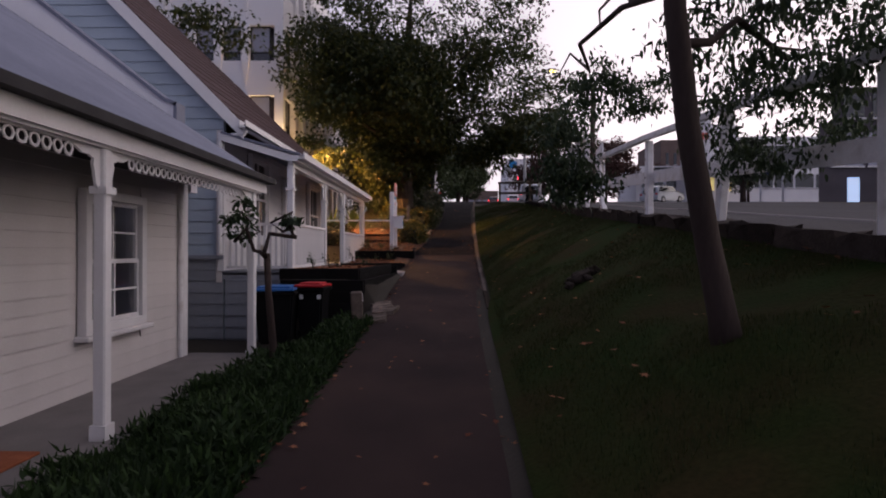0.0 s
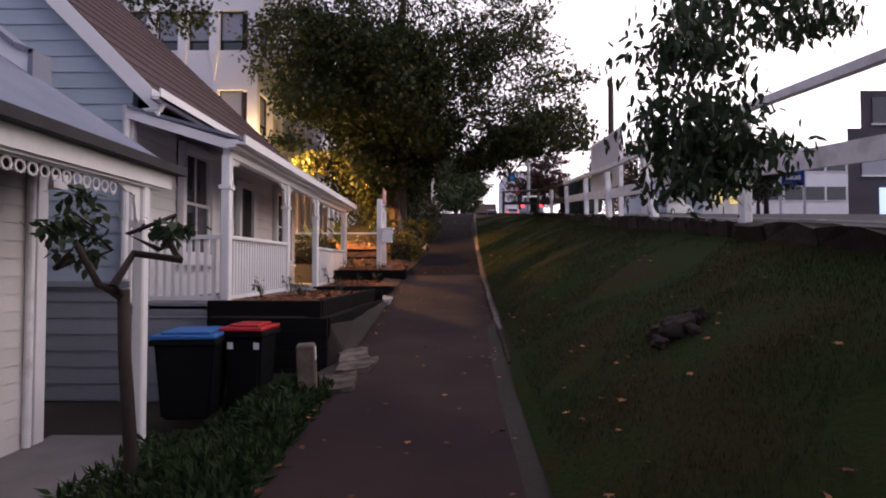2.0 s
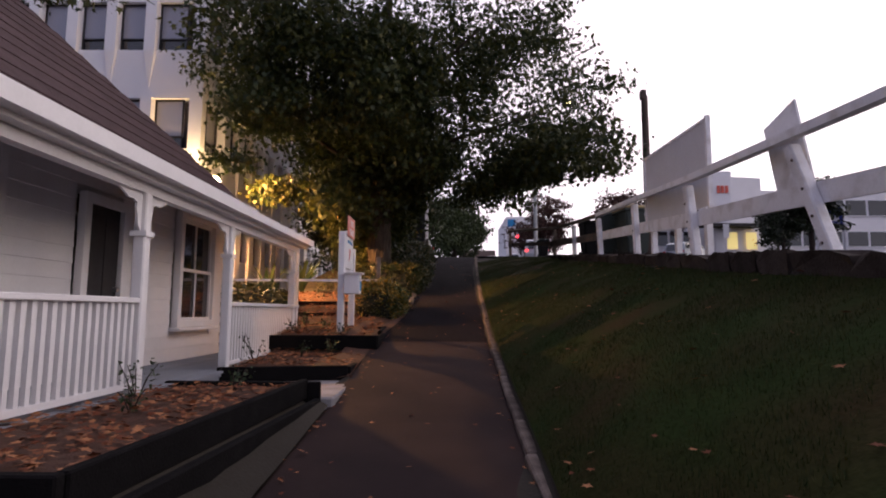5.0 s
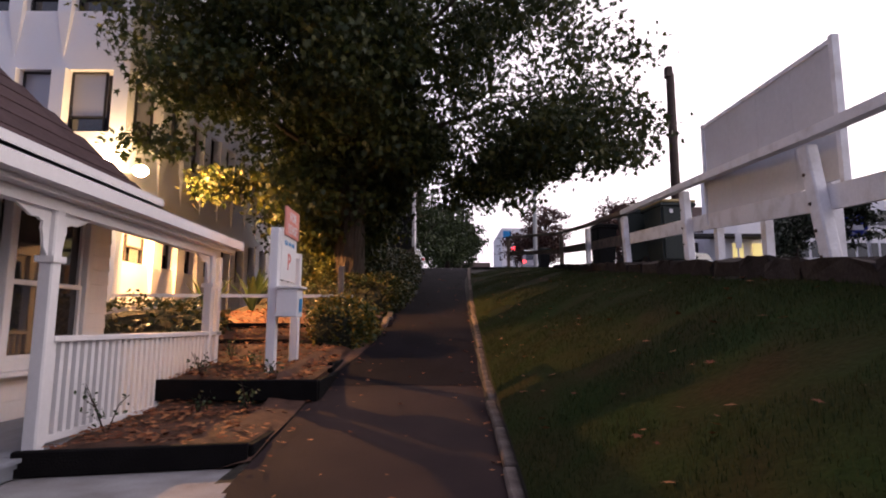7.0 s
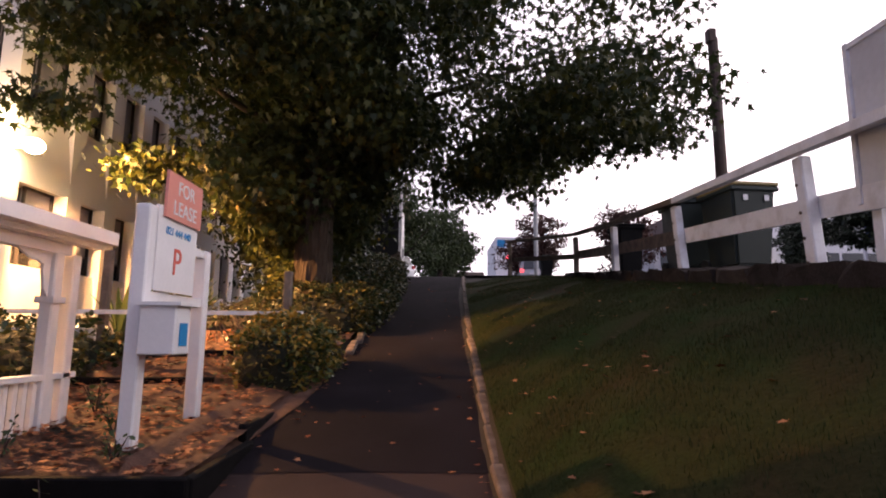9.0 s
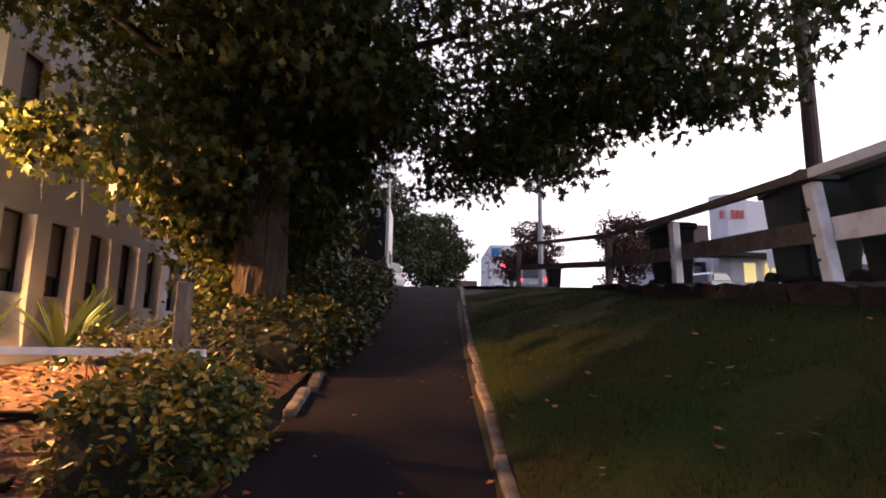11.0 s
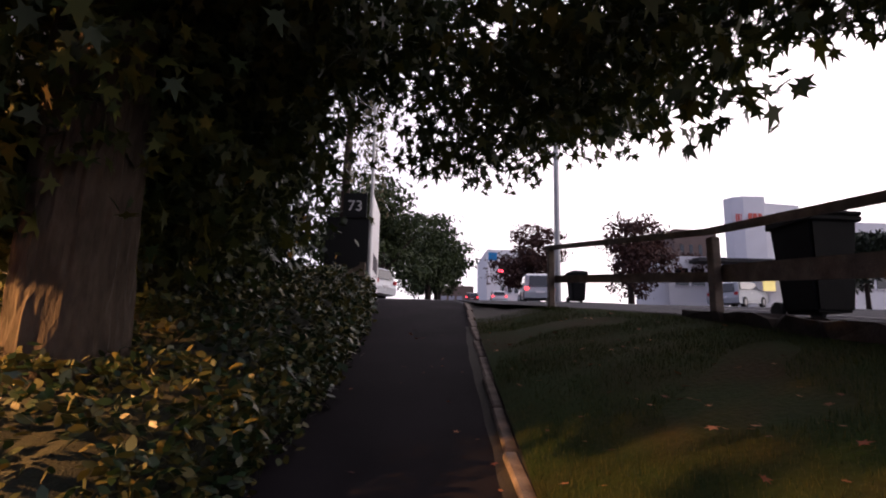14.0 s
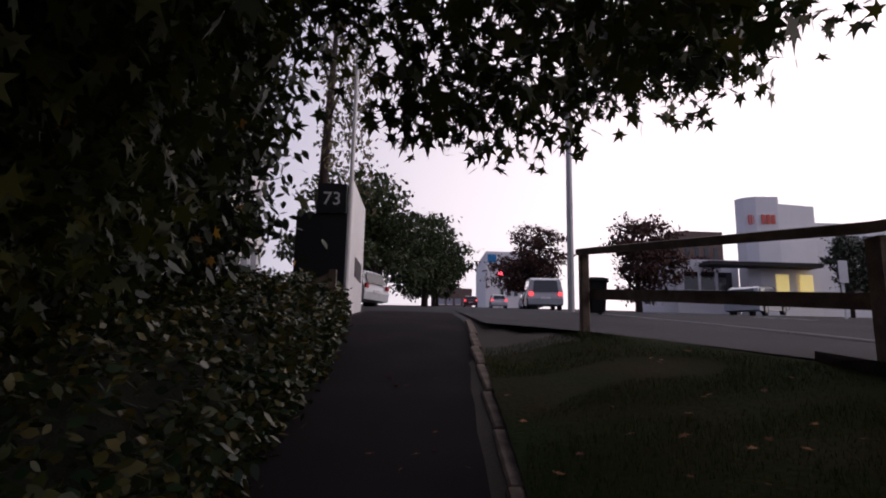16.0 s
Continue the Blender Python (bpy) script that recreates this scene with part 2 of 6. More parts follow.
# ---- building helpers ----
def box(bm, x0, x1, y0, y1, z0, z1, m=None):
    v = [bm.verts.new(p) for p in ((x0, y0, z0), (x1, y0, z0), (x1, y1, z0), (x0, y1, z0), (x0, y0, z1), (x1, y0, z1), (x1, y1, z1), (x0, y1, z1))]
    if m is not None:
        for a in v:
            a.co = m @ a.co
    for f in ((3, 2, 1, 0), (4, 5, 6, 7), (0, 1, 5, 4), (1, 2, 6, 5), (2, 3, 7, 6), (3, 0, 4, 7)):
        bm.faces.new([v[i] for i in f])
    return bm


def prism(bm, pts, d):
    """A solid from a flat outline pts (3D) pushed along d."""
    a = [bm.verts.new(p) for p in pts]
    b = [bm.verts.new(Vector(p) + Vector(d)) for p in pts]
    n = len(a)
    bm.faces.new(a[::-1])
    bm.faces.new(b)
    for i in range(n):
        bm.faces.new((a[i], a[(i + 1) % n], b[(i + 1) % n], b[i]))
    return bm


def tube(bm, pts, radii, sides=10, cap=True):
    """A round limb through pts."""
    rings = []
    for i, p in enumerate(pts):
        p = Vector(p)
        d = Vector(pts[min(i + 1, len(pts) - 1)]) - Vector(pts[max(i - 1, 0)])
        q = d.normalized().to_track_quat("Z", "Y")
        rings.append([bm.verts.new(p + q @ Vector((math.cos(k * math.tau / sides) * radii[i], math.sin(k * math.tau / sides) * radii[i], 0))) for k in range(sides)])
    for a, b in zip(rings, rings[1:]):
        for k in range(sides):
            bm.faces.new((a[k], a[(k + 1) % sides], b[(k + 1) % sides], b[k]))
    if cap:
        bm.faces.new(rings[0][::-1])
        bm.faces.new(rings[-1])
    return bm


def soften(bm, w=0.006, seg=1):
    bmesh.ops.bevel(bm, geom=bm.edges[:], offset=w, segments=seg, affect="EDGES", clamp_overlap=True)
    return bm


def mesh_of(name, bm, material, smooth=False):
    bmesh.ops.recalc_face_normals(bm, faces=bm.faces[:])
    me = bpy.data.meshes.new(name)
    bm.to_mesh(me)
    bm.free()
    me.materials.append(material)
    if smooth:
        for p in me.polygons:
            p.use_smooth = True
    return me


def part(name, bm, material, parent=None, label="", smooth=False):
    ob = new(name, mesh_of(name, bm, material, smooth))
    if parent is not None:
        ob.parent = parent
    if label:
        ob["label"] = label
    return ob


def piece(name, me, parent, m):
    """One of many alike pieces that share a mesh."""
    ob = new(name, me)
    ob.parent = parent
    ob.matrix_basis = m
    return ob


def thing(name, label, category, group="", m=None):
    ob = new(name)
    ob.empty_display_size = 0.2
    if m is not None:
        ob.matrix_basis = m
    return tagged(ob, label, category, group)


def B():
    return bmesh.new()


def lerp_at(y, table):
    return float(np.interp(y, [a for a, _ in table], [b for _, b in table]))


def structure(ob, label, category):
    return tagged(ob, label, category, "", "structure")


# ---- lie of the land ----
PATH_Z = [(-60, -2.6), (-6, -0.3), (0, 0.0), (3, 0.13), (8, 0.42), (10, 0.58), (12.8, 0.83), (16.3, 1.23), (17.6, 1.41), (19.4, 1.76), (21.8, 2.22), (24, 2.66), (26, 3.09), (28, 3.52), (30, 3.92), (32, 4.2), (39, 4.86), (200, 17.0), (400, 24)]
ROAD_Z = [(-60, -4.7), (9.07, 2.0), (12, 2.3), (14.3, 2.5), (16.7, 2.76), (19.1, 3.0), (22, 3.28), (25, 3.56), (28, 3.86), (30, 4.05), (32.7, 4.3), (39, 4.86), (200, 17.0), (400, 24)]
KERB_X = [(-60, 0.2), (0, 0.36), (7, 0.48), (12, 0.6), (17, 0.69), (21.4, 0.77), (26.5, 0.92), (31, 1.1), (60, 1.3)]
FENCE_X = [(-60, 3.1), (14.5, 3.12), (17.4, 3.4), (22.9, 3.5), (25.45, 3.44), (28.6, 2.35), (30, 1.3), (60, 1.3)]
LEFT_X = [(-60, -1.15), (17.4, -1.22), (18.6, -0.98), (21, -0.85), (26, -0.75), (31, -0.85), (60, -1.2)]
EDGE_X = -1.28


def path_z(y):
    return lerp_at(y, PATH_Z)


def road_z(y):
    return lerp_at(y, ROAD_Z)


def garden_z(y):
    """The stepped garden beds left of the path."""
    return lerp_at(y, [(-60, -0.6), (0, -0.1), (8.3, -0.08), (9.4, 0.0), (9.6, 1.08), (13.0, 1.06), (13.1, 0.88), (14.62, 0.88), (14.7, 1.06), (16.2, 1.2), (16.5, 1.46), (18.5, 1.62), (20, 1.95), (24, 2.62), (30, 3.9), (39, 4.86), (200, 17), (400, 24)])


def ground_z(x, y):
    if x >= lerp_at(y, FENCE_X):
        return road_z(y)
    k = lerp_at(y, KERB_X)
    if x >= k:
        f = lerp_at(y, FENCE_X)
        s = (x - k) / max(0.05, f - k)
        top = road_z(y) - lerp_at(y, [(22, 0.1), (25.5, 0.02)])
        a = path_z(y) + 0.05
        lump = 0.09 * noise.noise((x * 0.5, y * 0.75, 7)) + 0.035 * noise.noise((x * 1.6, y * 1.9, 2))
        return a + max(0, top - a) * (s + 0.3 * s * (1 - s)) + lump * 4 * s * (1 - s)
    if x >= EDGE_X:
        return path_z(y)
    if y < 9.4:
        s = min(1, (EDGE_X - x) / 1.3)
        s = s * s * (3 - 2 * s)
        return path_z(y) * (1 - s) + lerp_at(y, [(-60, -2.6), (-6, -0.3), (0, -0.12), (9.4, -0.08)]) * s
    if x < -2.93 and y < 17.2:
        return -0.08
    g = garden_z(y)
    if y < 14.7:
        g = path_z(y) + (g - path_z(y)) * min(1, (EDGE_X - x) / 0.3)
    if x < -4.2 and y > 17.6:
        s = min(1, (-4.2 - x) / 1.5)
        far = lerp_at(y, [(17, 1.5), (24, 2.1), (40, 3.4), (60, 6), (200, 17), (400, 24)])
        g = g * (1 - s) + far * s
    return g


# ---- ground, path, lawn, road ----
def sheet(name, xs, ys, zf, material, lift=0.0):
    bm = B()
    rows = [[bm.verts.new((x, y, zf(x, y) + lift)) for x in xs] for y in ys]
    for a, b in zip(rows, rows[1:]):
        for i in range(len(xs) - 1):
            bm.faces.new((a[i], a[i + 1], b[i + 1], b[i]))
    return part(name, bm, material, smooth=True)


def strip(name, ys, left, right, zf, material, lift, cols=6):
    """A ribbon along y between two edges that are functions of y."""
    bm = B()
    rows = [[bm.verts.new((left(y) + (right(y) - left(y)) * i / cols, y, zf(left(y) + (right(y) - left(y)) * i / cols, y) + lift)) for i in range(cols + 1)] for y in ys]
    for a, b in zip(rows, rows[1:]):
        for i in range(cols):
            bm.faces.new((a[i], a[i + 1], b[i + 1], b[i]))
    return part(name, bm, material, smooth=True)


gx = [-1500, -300, -120, -60, -30, -16, -11, -8, -6.5, -5.2, -4.2, -3.6, -3.0, -2.9, -2.6, -2.2, -1.8, -1.5, EDGE_X, EDGE_X + 0.02, -0.5, 0.2, 0.6, 1.0, 1.5, 2.0, 2.5, 2.9, 3.3, 3.6, 5.2, 8, 14, 30, 60, 120, 300, 1500]
gy = [-300, -60, -20, -8, -4] + [i * 1.0 for i in range(-2, 9)] + [9.0, 9.4, 9.42, 9.6, 11, 12.5, 13.0, 13.1, 14.62, 14.7, 16.2, 16.45] + [17 + i for i in range(0, 18)] + [38, 45, 60, 90, 140, 200, 400, 1500]
structure(sheet("ground", gx, gy, ground_z, M_EARTH, -0.03), "dark bare earth sloping uphill under trees and beds", "ground")
py = [-60, -20, -8] + [-4 + 0.5 * i for i in range(0, 43)]
structure(strip("footpath", py, lambda y: lerp_at(y, LEFT_X), lambda y: lerp_at(y, KERB_X), lambda x, y: path_z(y) - 0.012 * (x * x - 0.3), M_ASPHALT, 0.012), "worn reddish-dark asphalt footpath climbing the slope", "footpath")
structure(strip("footpath_upper", [16.9 + 0.5 * i for i in range(0, 38)], lambda y: lerp_at(y, LEFT_X), lambda y: lerp_at(y, KERB_X), lambda x, y: path_z(y) - 0.012 * (x * x - 0.3), M_ASPHALT_UPPER, 0.017), "near-black asphalt on the steep upper footpath", "footpath")
ry = [-60, -20, 0, 9, 20, 25] + [26 + i for i in range(0, 15)] + [45, 60, 90, 140, 200, 300]
structure(strip("pavement", ry, lambda y: lerp_at(y, FENCE_X) + lerp_at(y, [(24, 0.12), (25.5, 0.0)]), lambda y: 5.12 + max(0, y - 40) * 0.075, lambda x, y: road_z(y), M_ROAD, 0.008, 3), "dark asphalt pavement behind the railing", "pavement")
structure(strip("road", ry, lambda y: 5.3 + max(0, y - 40) * 0.075, lambda y: 17.5 + max(0, y - 40) * 0.075, lambda x, y: road_z(y) - 0.1, M_ROAD, 0.1 - 0.02, 6), "grey asphalt city road running uphill", "road")
structure(strip("forecourt", [31, 33, 36, 40, 50, 70, 120, 200], lambda y: lerp_at(y, [(31, -1.2), (36, -4), (200, -4)]), lambda y: lerp_at(y, FENCE_X) + 0.1, lambda x, y: path_z(y), M_ROAD, 0.006, 3), "dark asphalt driveway apron at the top of the slope", "pavement")
lane = B()
for i in range(14):
    y0 = 28 + i * 9
    v = [lane.verts.new((x, y, road_z(y) - 0.008)) for x, y in ((11.2, y0), (11.32, y0), (11.32, y0 + 3), (11.2, y0 + 3))]
    lane.faces.new(v)
structure(part("lane_marking", lane, M_WHITE_WORN), "worn white dashed centre line on the road", "road marking")
# street kerb in long stones
kerb = structure(new("street_kerb"), "pale concrete street kerb beside the road", "kerb")
bm = B()
box(bm, -0.09, 0.09, -0.99, 0.99, -0.14, 0.02)
me_kerb = mesh_of("kerb_stone", soften(bm, 0.02), M_CONCRETE)
for i in range(60):
    y = -8 + i * 2
    slope = math.degrees(math.atan2(road_z(y + 1) - road_z(y - 1), 2))
    piece("kerb_stone", me_kerb, kerb, pose(5.2 + max(0, y - 40) * 0.075, y, road_z(y) + 0.01, slope, 0, 0))

lawn_y = [-60, -20] + [-8 + 0.6 * i for i in range(0, 61)]
structure(strip("lawn", lawn_y, lambda y: lerp_at(y, KERB_X) + lerp_at(y, [(8.5, 0.0), (9.5, 0.09)]), lambda y: max(lerp_at(y, KERB_X) + 0.12, lerp_at(y, FENCE_X) - 0.02), lambda x, y: ground_z(x, y) + 0.03 * noise.noise((x * 1.3, y * 1.3, 0)), M_LAWN, 0.02, 12), "mown grass bank with bare brown patches beside the footpath", "lawn")
verge_y = [-8 + 0.5 * i for i in range(0, 33)]
structure(strip("grass_verge", verge_y, lambda y: -2.62 + 0.0 * y, lambda y: lerp_at(y, LEFT_X) - 0.02 - (0.25 if y > 7.6 else 0), lambda x, y: ground_z(x, y) + 0.04 * noise.noise((x * 2, y * 2, 3)), M_LAWN, 0.02, 8), "narrow grass verge between the path and the cottage", "grass")
structure(strip("mulch_edge", [14.5, 15, 15.5, 16, 16.25, 16.5, 17, 17.5, 18, 18.5, 19, 19.6, 20.2], lambda y: -1.62, lambda y: lerp_at(y, LEFT_X) - 0.01, lambda x, y: path_z(y) + 0.012 + (garden_z(y) + 0.03 - path_z(y)) * min(1, max(0, (-1.22 - x) / 0.36)) + 0.015 * noise.noise((x * 6, y * 6, 1)), M_SOIL, 0.0, 8), "sloping strip of dark mulch beside the path", "soil")
structure(strip("mulch_edge", [9.5 + 0.35 * i for i in range(11)], lambda y: lerp_at(y, [(9.5, -1.5), (13, -1.28)]), lambda y: lerp_at(y, LEFT_X) + 0.02, lambda x, y: path_z(y) + 0.02 + max(0.0, (-1.16 - x)) * lerp_at(y, [(9.5, 0.1), (10.6, 0.6)]) + 0.02 * noise.noise((x * 6, y * 6, 1)), M_EARTH, 0.0, 6), "sloping strip of dark mulch beside the sleepers", "soil")
# concrete floor of the cottage verandah
bm = B()
box(bm, -3.9, -2.58, -4, 8.35, -0.4, -0.06)
structure(part("verandah_floor", soften(bm, 0.01), M_CONCRETE), "grey concrete verandah floor of the cottage", "floor")

# kerb edging along the lawn
edging = structure(new("path_edging"), "weathered concrete edging along the grass bank", "kerb")
bm = B()
box(bm, -0.05, 0.05, -0.44, 0.44, -0.12, 0.05)
me_edge = mesh_of("edging_block", soften(bm, 0.015), M_KERB)
me_edge_old = me_edge.copy()
me_edge_old.materials[0] = M_MOSSKERB
for i in range(46):
    y = -6 + i * 0.9 - 0.9
    if y > 31:
        break
    x = lerp_at(y, KERB_X) + 0.05
    slope = math.degrees(math.atan2(path_z(y + 0.5) - path_z(y - 0.5), 1))
    piece("edging_block", me_edge if y > 10.5 else me_edge_old, edging, pose(x + random.uniform(-0.01, 0.01), y, path_z(y) + (0.02 if y > 9 else -0.04) + random.uniform(-0.012, 0.012), slope, 0, random.uniform(-1.5, 1.5)))
for i in range(2):
    y = 20.9 + i * 0.72
    x = lerp_at(y, LEFT_X) - 0.03
    slope = math.degrees(math.atan2(path_z(y + 0.5) - path_z(y - 0.5), 1))
    piece("edging_block", me_edge, edging, pose(x, y, path_z(y) + 0.02, slope, 0, 2 + 3 * i) @ Matrix.Diagonal((1.1, 0.8, 1, 1)))
# stone kerb wall under the railing
wall = structure(new("bank_wall"), "low rough stone wall at the top of the bank", "wall")
stones = []
for k in range(5):
    bm = B()
    w = 0.5 + 0.09 * k
    box(bm, -0.13, 0.13, -w / 2, w / 2, -0.3, 0.04)
    bmesh.ops.subdivide_edges(bm, edges=bm.edges[:], cuts=2)
    for v in bm.verts:
        v.co += Vector((random.uniform(-0.03, 0.03), random.uniform(-0.022, 0.022), random.uniform(-0.035, 0.025)))
    stones.append((w, mesh_of("stone", bm, M_STONE)))
y = -6.0
while y < 25.2:
    w, me = stones[random.randrange(5)]
    yc = y + w / 2
    slope = math.degrees(math.atan2(road_z(yc + 0.5) - road_z(yc - 0.5), 1))
    piece("stone", me, wall, pose(lerp_at(yc, FENCE_X) - 0.02, yc, road_z(yc) + random.uniform(-0.015, 0.02), slope, 0, 0))
    y += w + 0.012


# ---- weatherboard walls ----
def board_mesh(length, material, height=0.17, thick=0.022):
    """A lapped board along +x, thicker at its foot, facing -y."""
    bm = B()
    prism(bm, [(0, 0, 0), (0, -thick, 0.0), (0, -thick, 0.012), (0, -0.006, height), (0, 0, height)], (length, 0, 0))
    return mesh_of("weatherboard", bm, material)


def clad(parent, m, width, z0, z1, material, holes=(), step=0.15, top=None):
    """Boards over a wall of that width; m takes (along, out = -y, up) into the world. holes: (a0, a1, z0, z1). top: height limit by place along."""
    z = z0
    while z < z1 - 0.01:
        h = min(step, z1 - z)
        spans = [(0.0, width)]
        for a0, a1, h0, h1 in holes:
            if z + h > h0 and z < h1:
                spans = [s for p, q in spans for s in ((p, min(q, a0)), (max(p, a1), q)) if s[1] - s[0] > 0.02]
        if top is not None:
            lim = top(z + h)
            spans = [(max(p, lim[0]), min(q, lim[1])) for p, q in spans if min(q, lim[1]) - max(p, lim[0]) > 0.03]
        for p, q in spans:
            piece("weatherboard", board_mesh(q - p, material, h + 0.02), parent, m @ pose(p, 0, z))
        z += step


def sash_window(name, parent, m, w, h, cols, rows, label, pane_mat, sill=True, frame_w=0.1):
    """A sliding-sash window in a wall's opening; local x along, -y out, z up from its foot."""
    win = part(name, soften(frame_ring(w, h, frame_w, 0.07), 0.006), M_WHITE, parent, label)
    win.matrix_basis = m
    for s in (0, 1):
        bm = B()
        z0, z1 = (frame_w, h / 2 + 0.02) if s == 0 else (h / 2 - 0.02, h - frame_w)
        y = 0.0 if s == 0 else 0.02
        iw = w - 2 * frame_w
        t = 0.035
        box(bm, frame_w, frame_w + t, y - 0.02, y + 0.015, z0, z1)
        box(bm, w - frame_w - t, w - frame_w, y - 0.02, y + 0.015, z0, z1)
        box(bm, frame_w + t, w - frame_w - t, y - 0.02, y + 0.015, z0, z0 + 0.045)
        box(bm, frame_w + t, w - frame_w - t, y - 0.02, y + 0.015, z1 - 0.045, z1)
        for c in range(1, cols):
            x = frame_w + iw * c / cols
            box(bm, x - 0.012, x + 0.012, y - 0.014, y + 0.01, z0 + 0.045, z1 - 0.045)
        for r in range(1, rows):
            zz = z0 + (z1 - z0) * r / rows
            box(bm, frame_w + t, w - frame_w - t, y - 0.013, y + 0.009, zz - 0.012, zz + 0.012)
        part("sash", bm, M_WHITE, win)
        bm = B()
        box(bm, frame_w, w - frame_w, y + 0.017, y + 0.022, z0, z1)
        part("pane", bm, pane_mat, win)
    if sill:
        bm = B()
        box(bm, -0.06, w + 0.06, -0.13, 0.03, -0.055, -0.002)
        part("window_sill", soften(bm, 0.01), M_WHITE, win)
    return win


def frame_ring(w, h, f, d):
    """A picture-frame ring, one closed solid."""
    bm = B()
    loops = []
    for y, k in ((-d, 0), (-d, f), (0.03, f), (0.03, 0)):
        loops.append([bm.verts.new((x, y, z)) for x, z in ((k, k), (w - k, k), (w - k, h - k), (k, h - k))])
    for a, b in zip(loops, loops[1:] + loops[:1]):
        for q in range(4):
            bm.faces.new((a[q], a[(q + 1) % 4], b[(q + 1) % 4], b[q]))
    return bm


# walls that face +x: local x runs along -y... so that -y (out) becomes +x
def facing_east(x, y_start, z=0.0):
    """Local along = world +y, local out (-y) = world +x."""
    return Matrix(((0, -1, 0, x), (1, 0, 0, y_start), (0, 0, 1, z), (0, 0, 0, 1)))


# ---- the near cottage ----
def bracket_mesh():
    """A pierced fretwork bracket in the xz plane: a quarter with a scalloped edge and holes."""
    bm = B()
    n = 9
    outer = [(0, 0, 0), (0, 0, -0.36)]
    for i in range(n + 1):
        a = i / n * math.pi / 2
        r = 0.36 - 0.24 * math.sin(2 * a) + (0.02 if i % 2 else 0)
        outer.append((r * math.sin(a) + 0.0, 0, -r * math.cos(a)))
    prism(bm, [(x, -0.012, z) for x, _, z in outer[:1] + outer[2:]], (0, 0.024, 0))
    return bm


def lace_mesh(width, drop=0.2):
    """Pierced iron lace: rings and drops hung from a rail, as bars."""
    bm = B()
    n = max(2, int(width / 0.11))
    s = width / n
    box(bm, 0, width, -0.012, 0.012, -0.02, 0)
    for i in range(n):
        xc = s * (i + 0.5)
        d = drop * (0.72 + 0.28 * abs(math.cos(math.pi * (i + 0.5) / n)))
        for k in range(8):
            a0, a1 = k * math.tau / 8, (k + 1) * math.tau / 8
            r = s * 0.44
            p = [(xc + rr * math.cos(a), 0, -0.02 - r + rr * math.sin(a)) for rr, a in ((r, a0), (r, a1), (r - 0.014, a1), (r - 0.014, a0))]
            prism(bm, [(q[0], -0.006, q[2]) for q in p], (0, 0.012, 0))
        prism(bm, [(xc - s * 0.4, -0.006, -0.02 - s * 0.8), (xc + s * 0.4, -0.006, -0.02 - s * 0.8), (xc, -0.006, -d)], (0, 0.012, 0))
    return bm


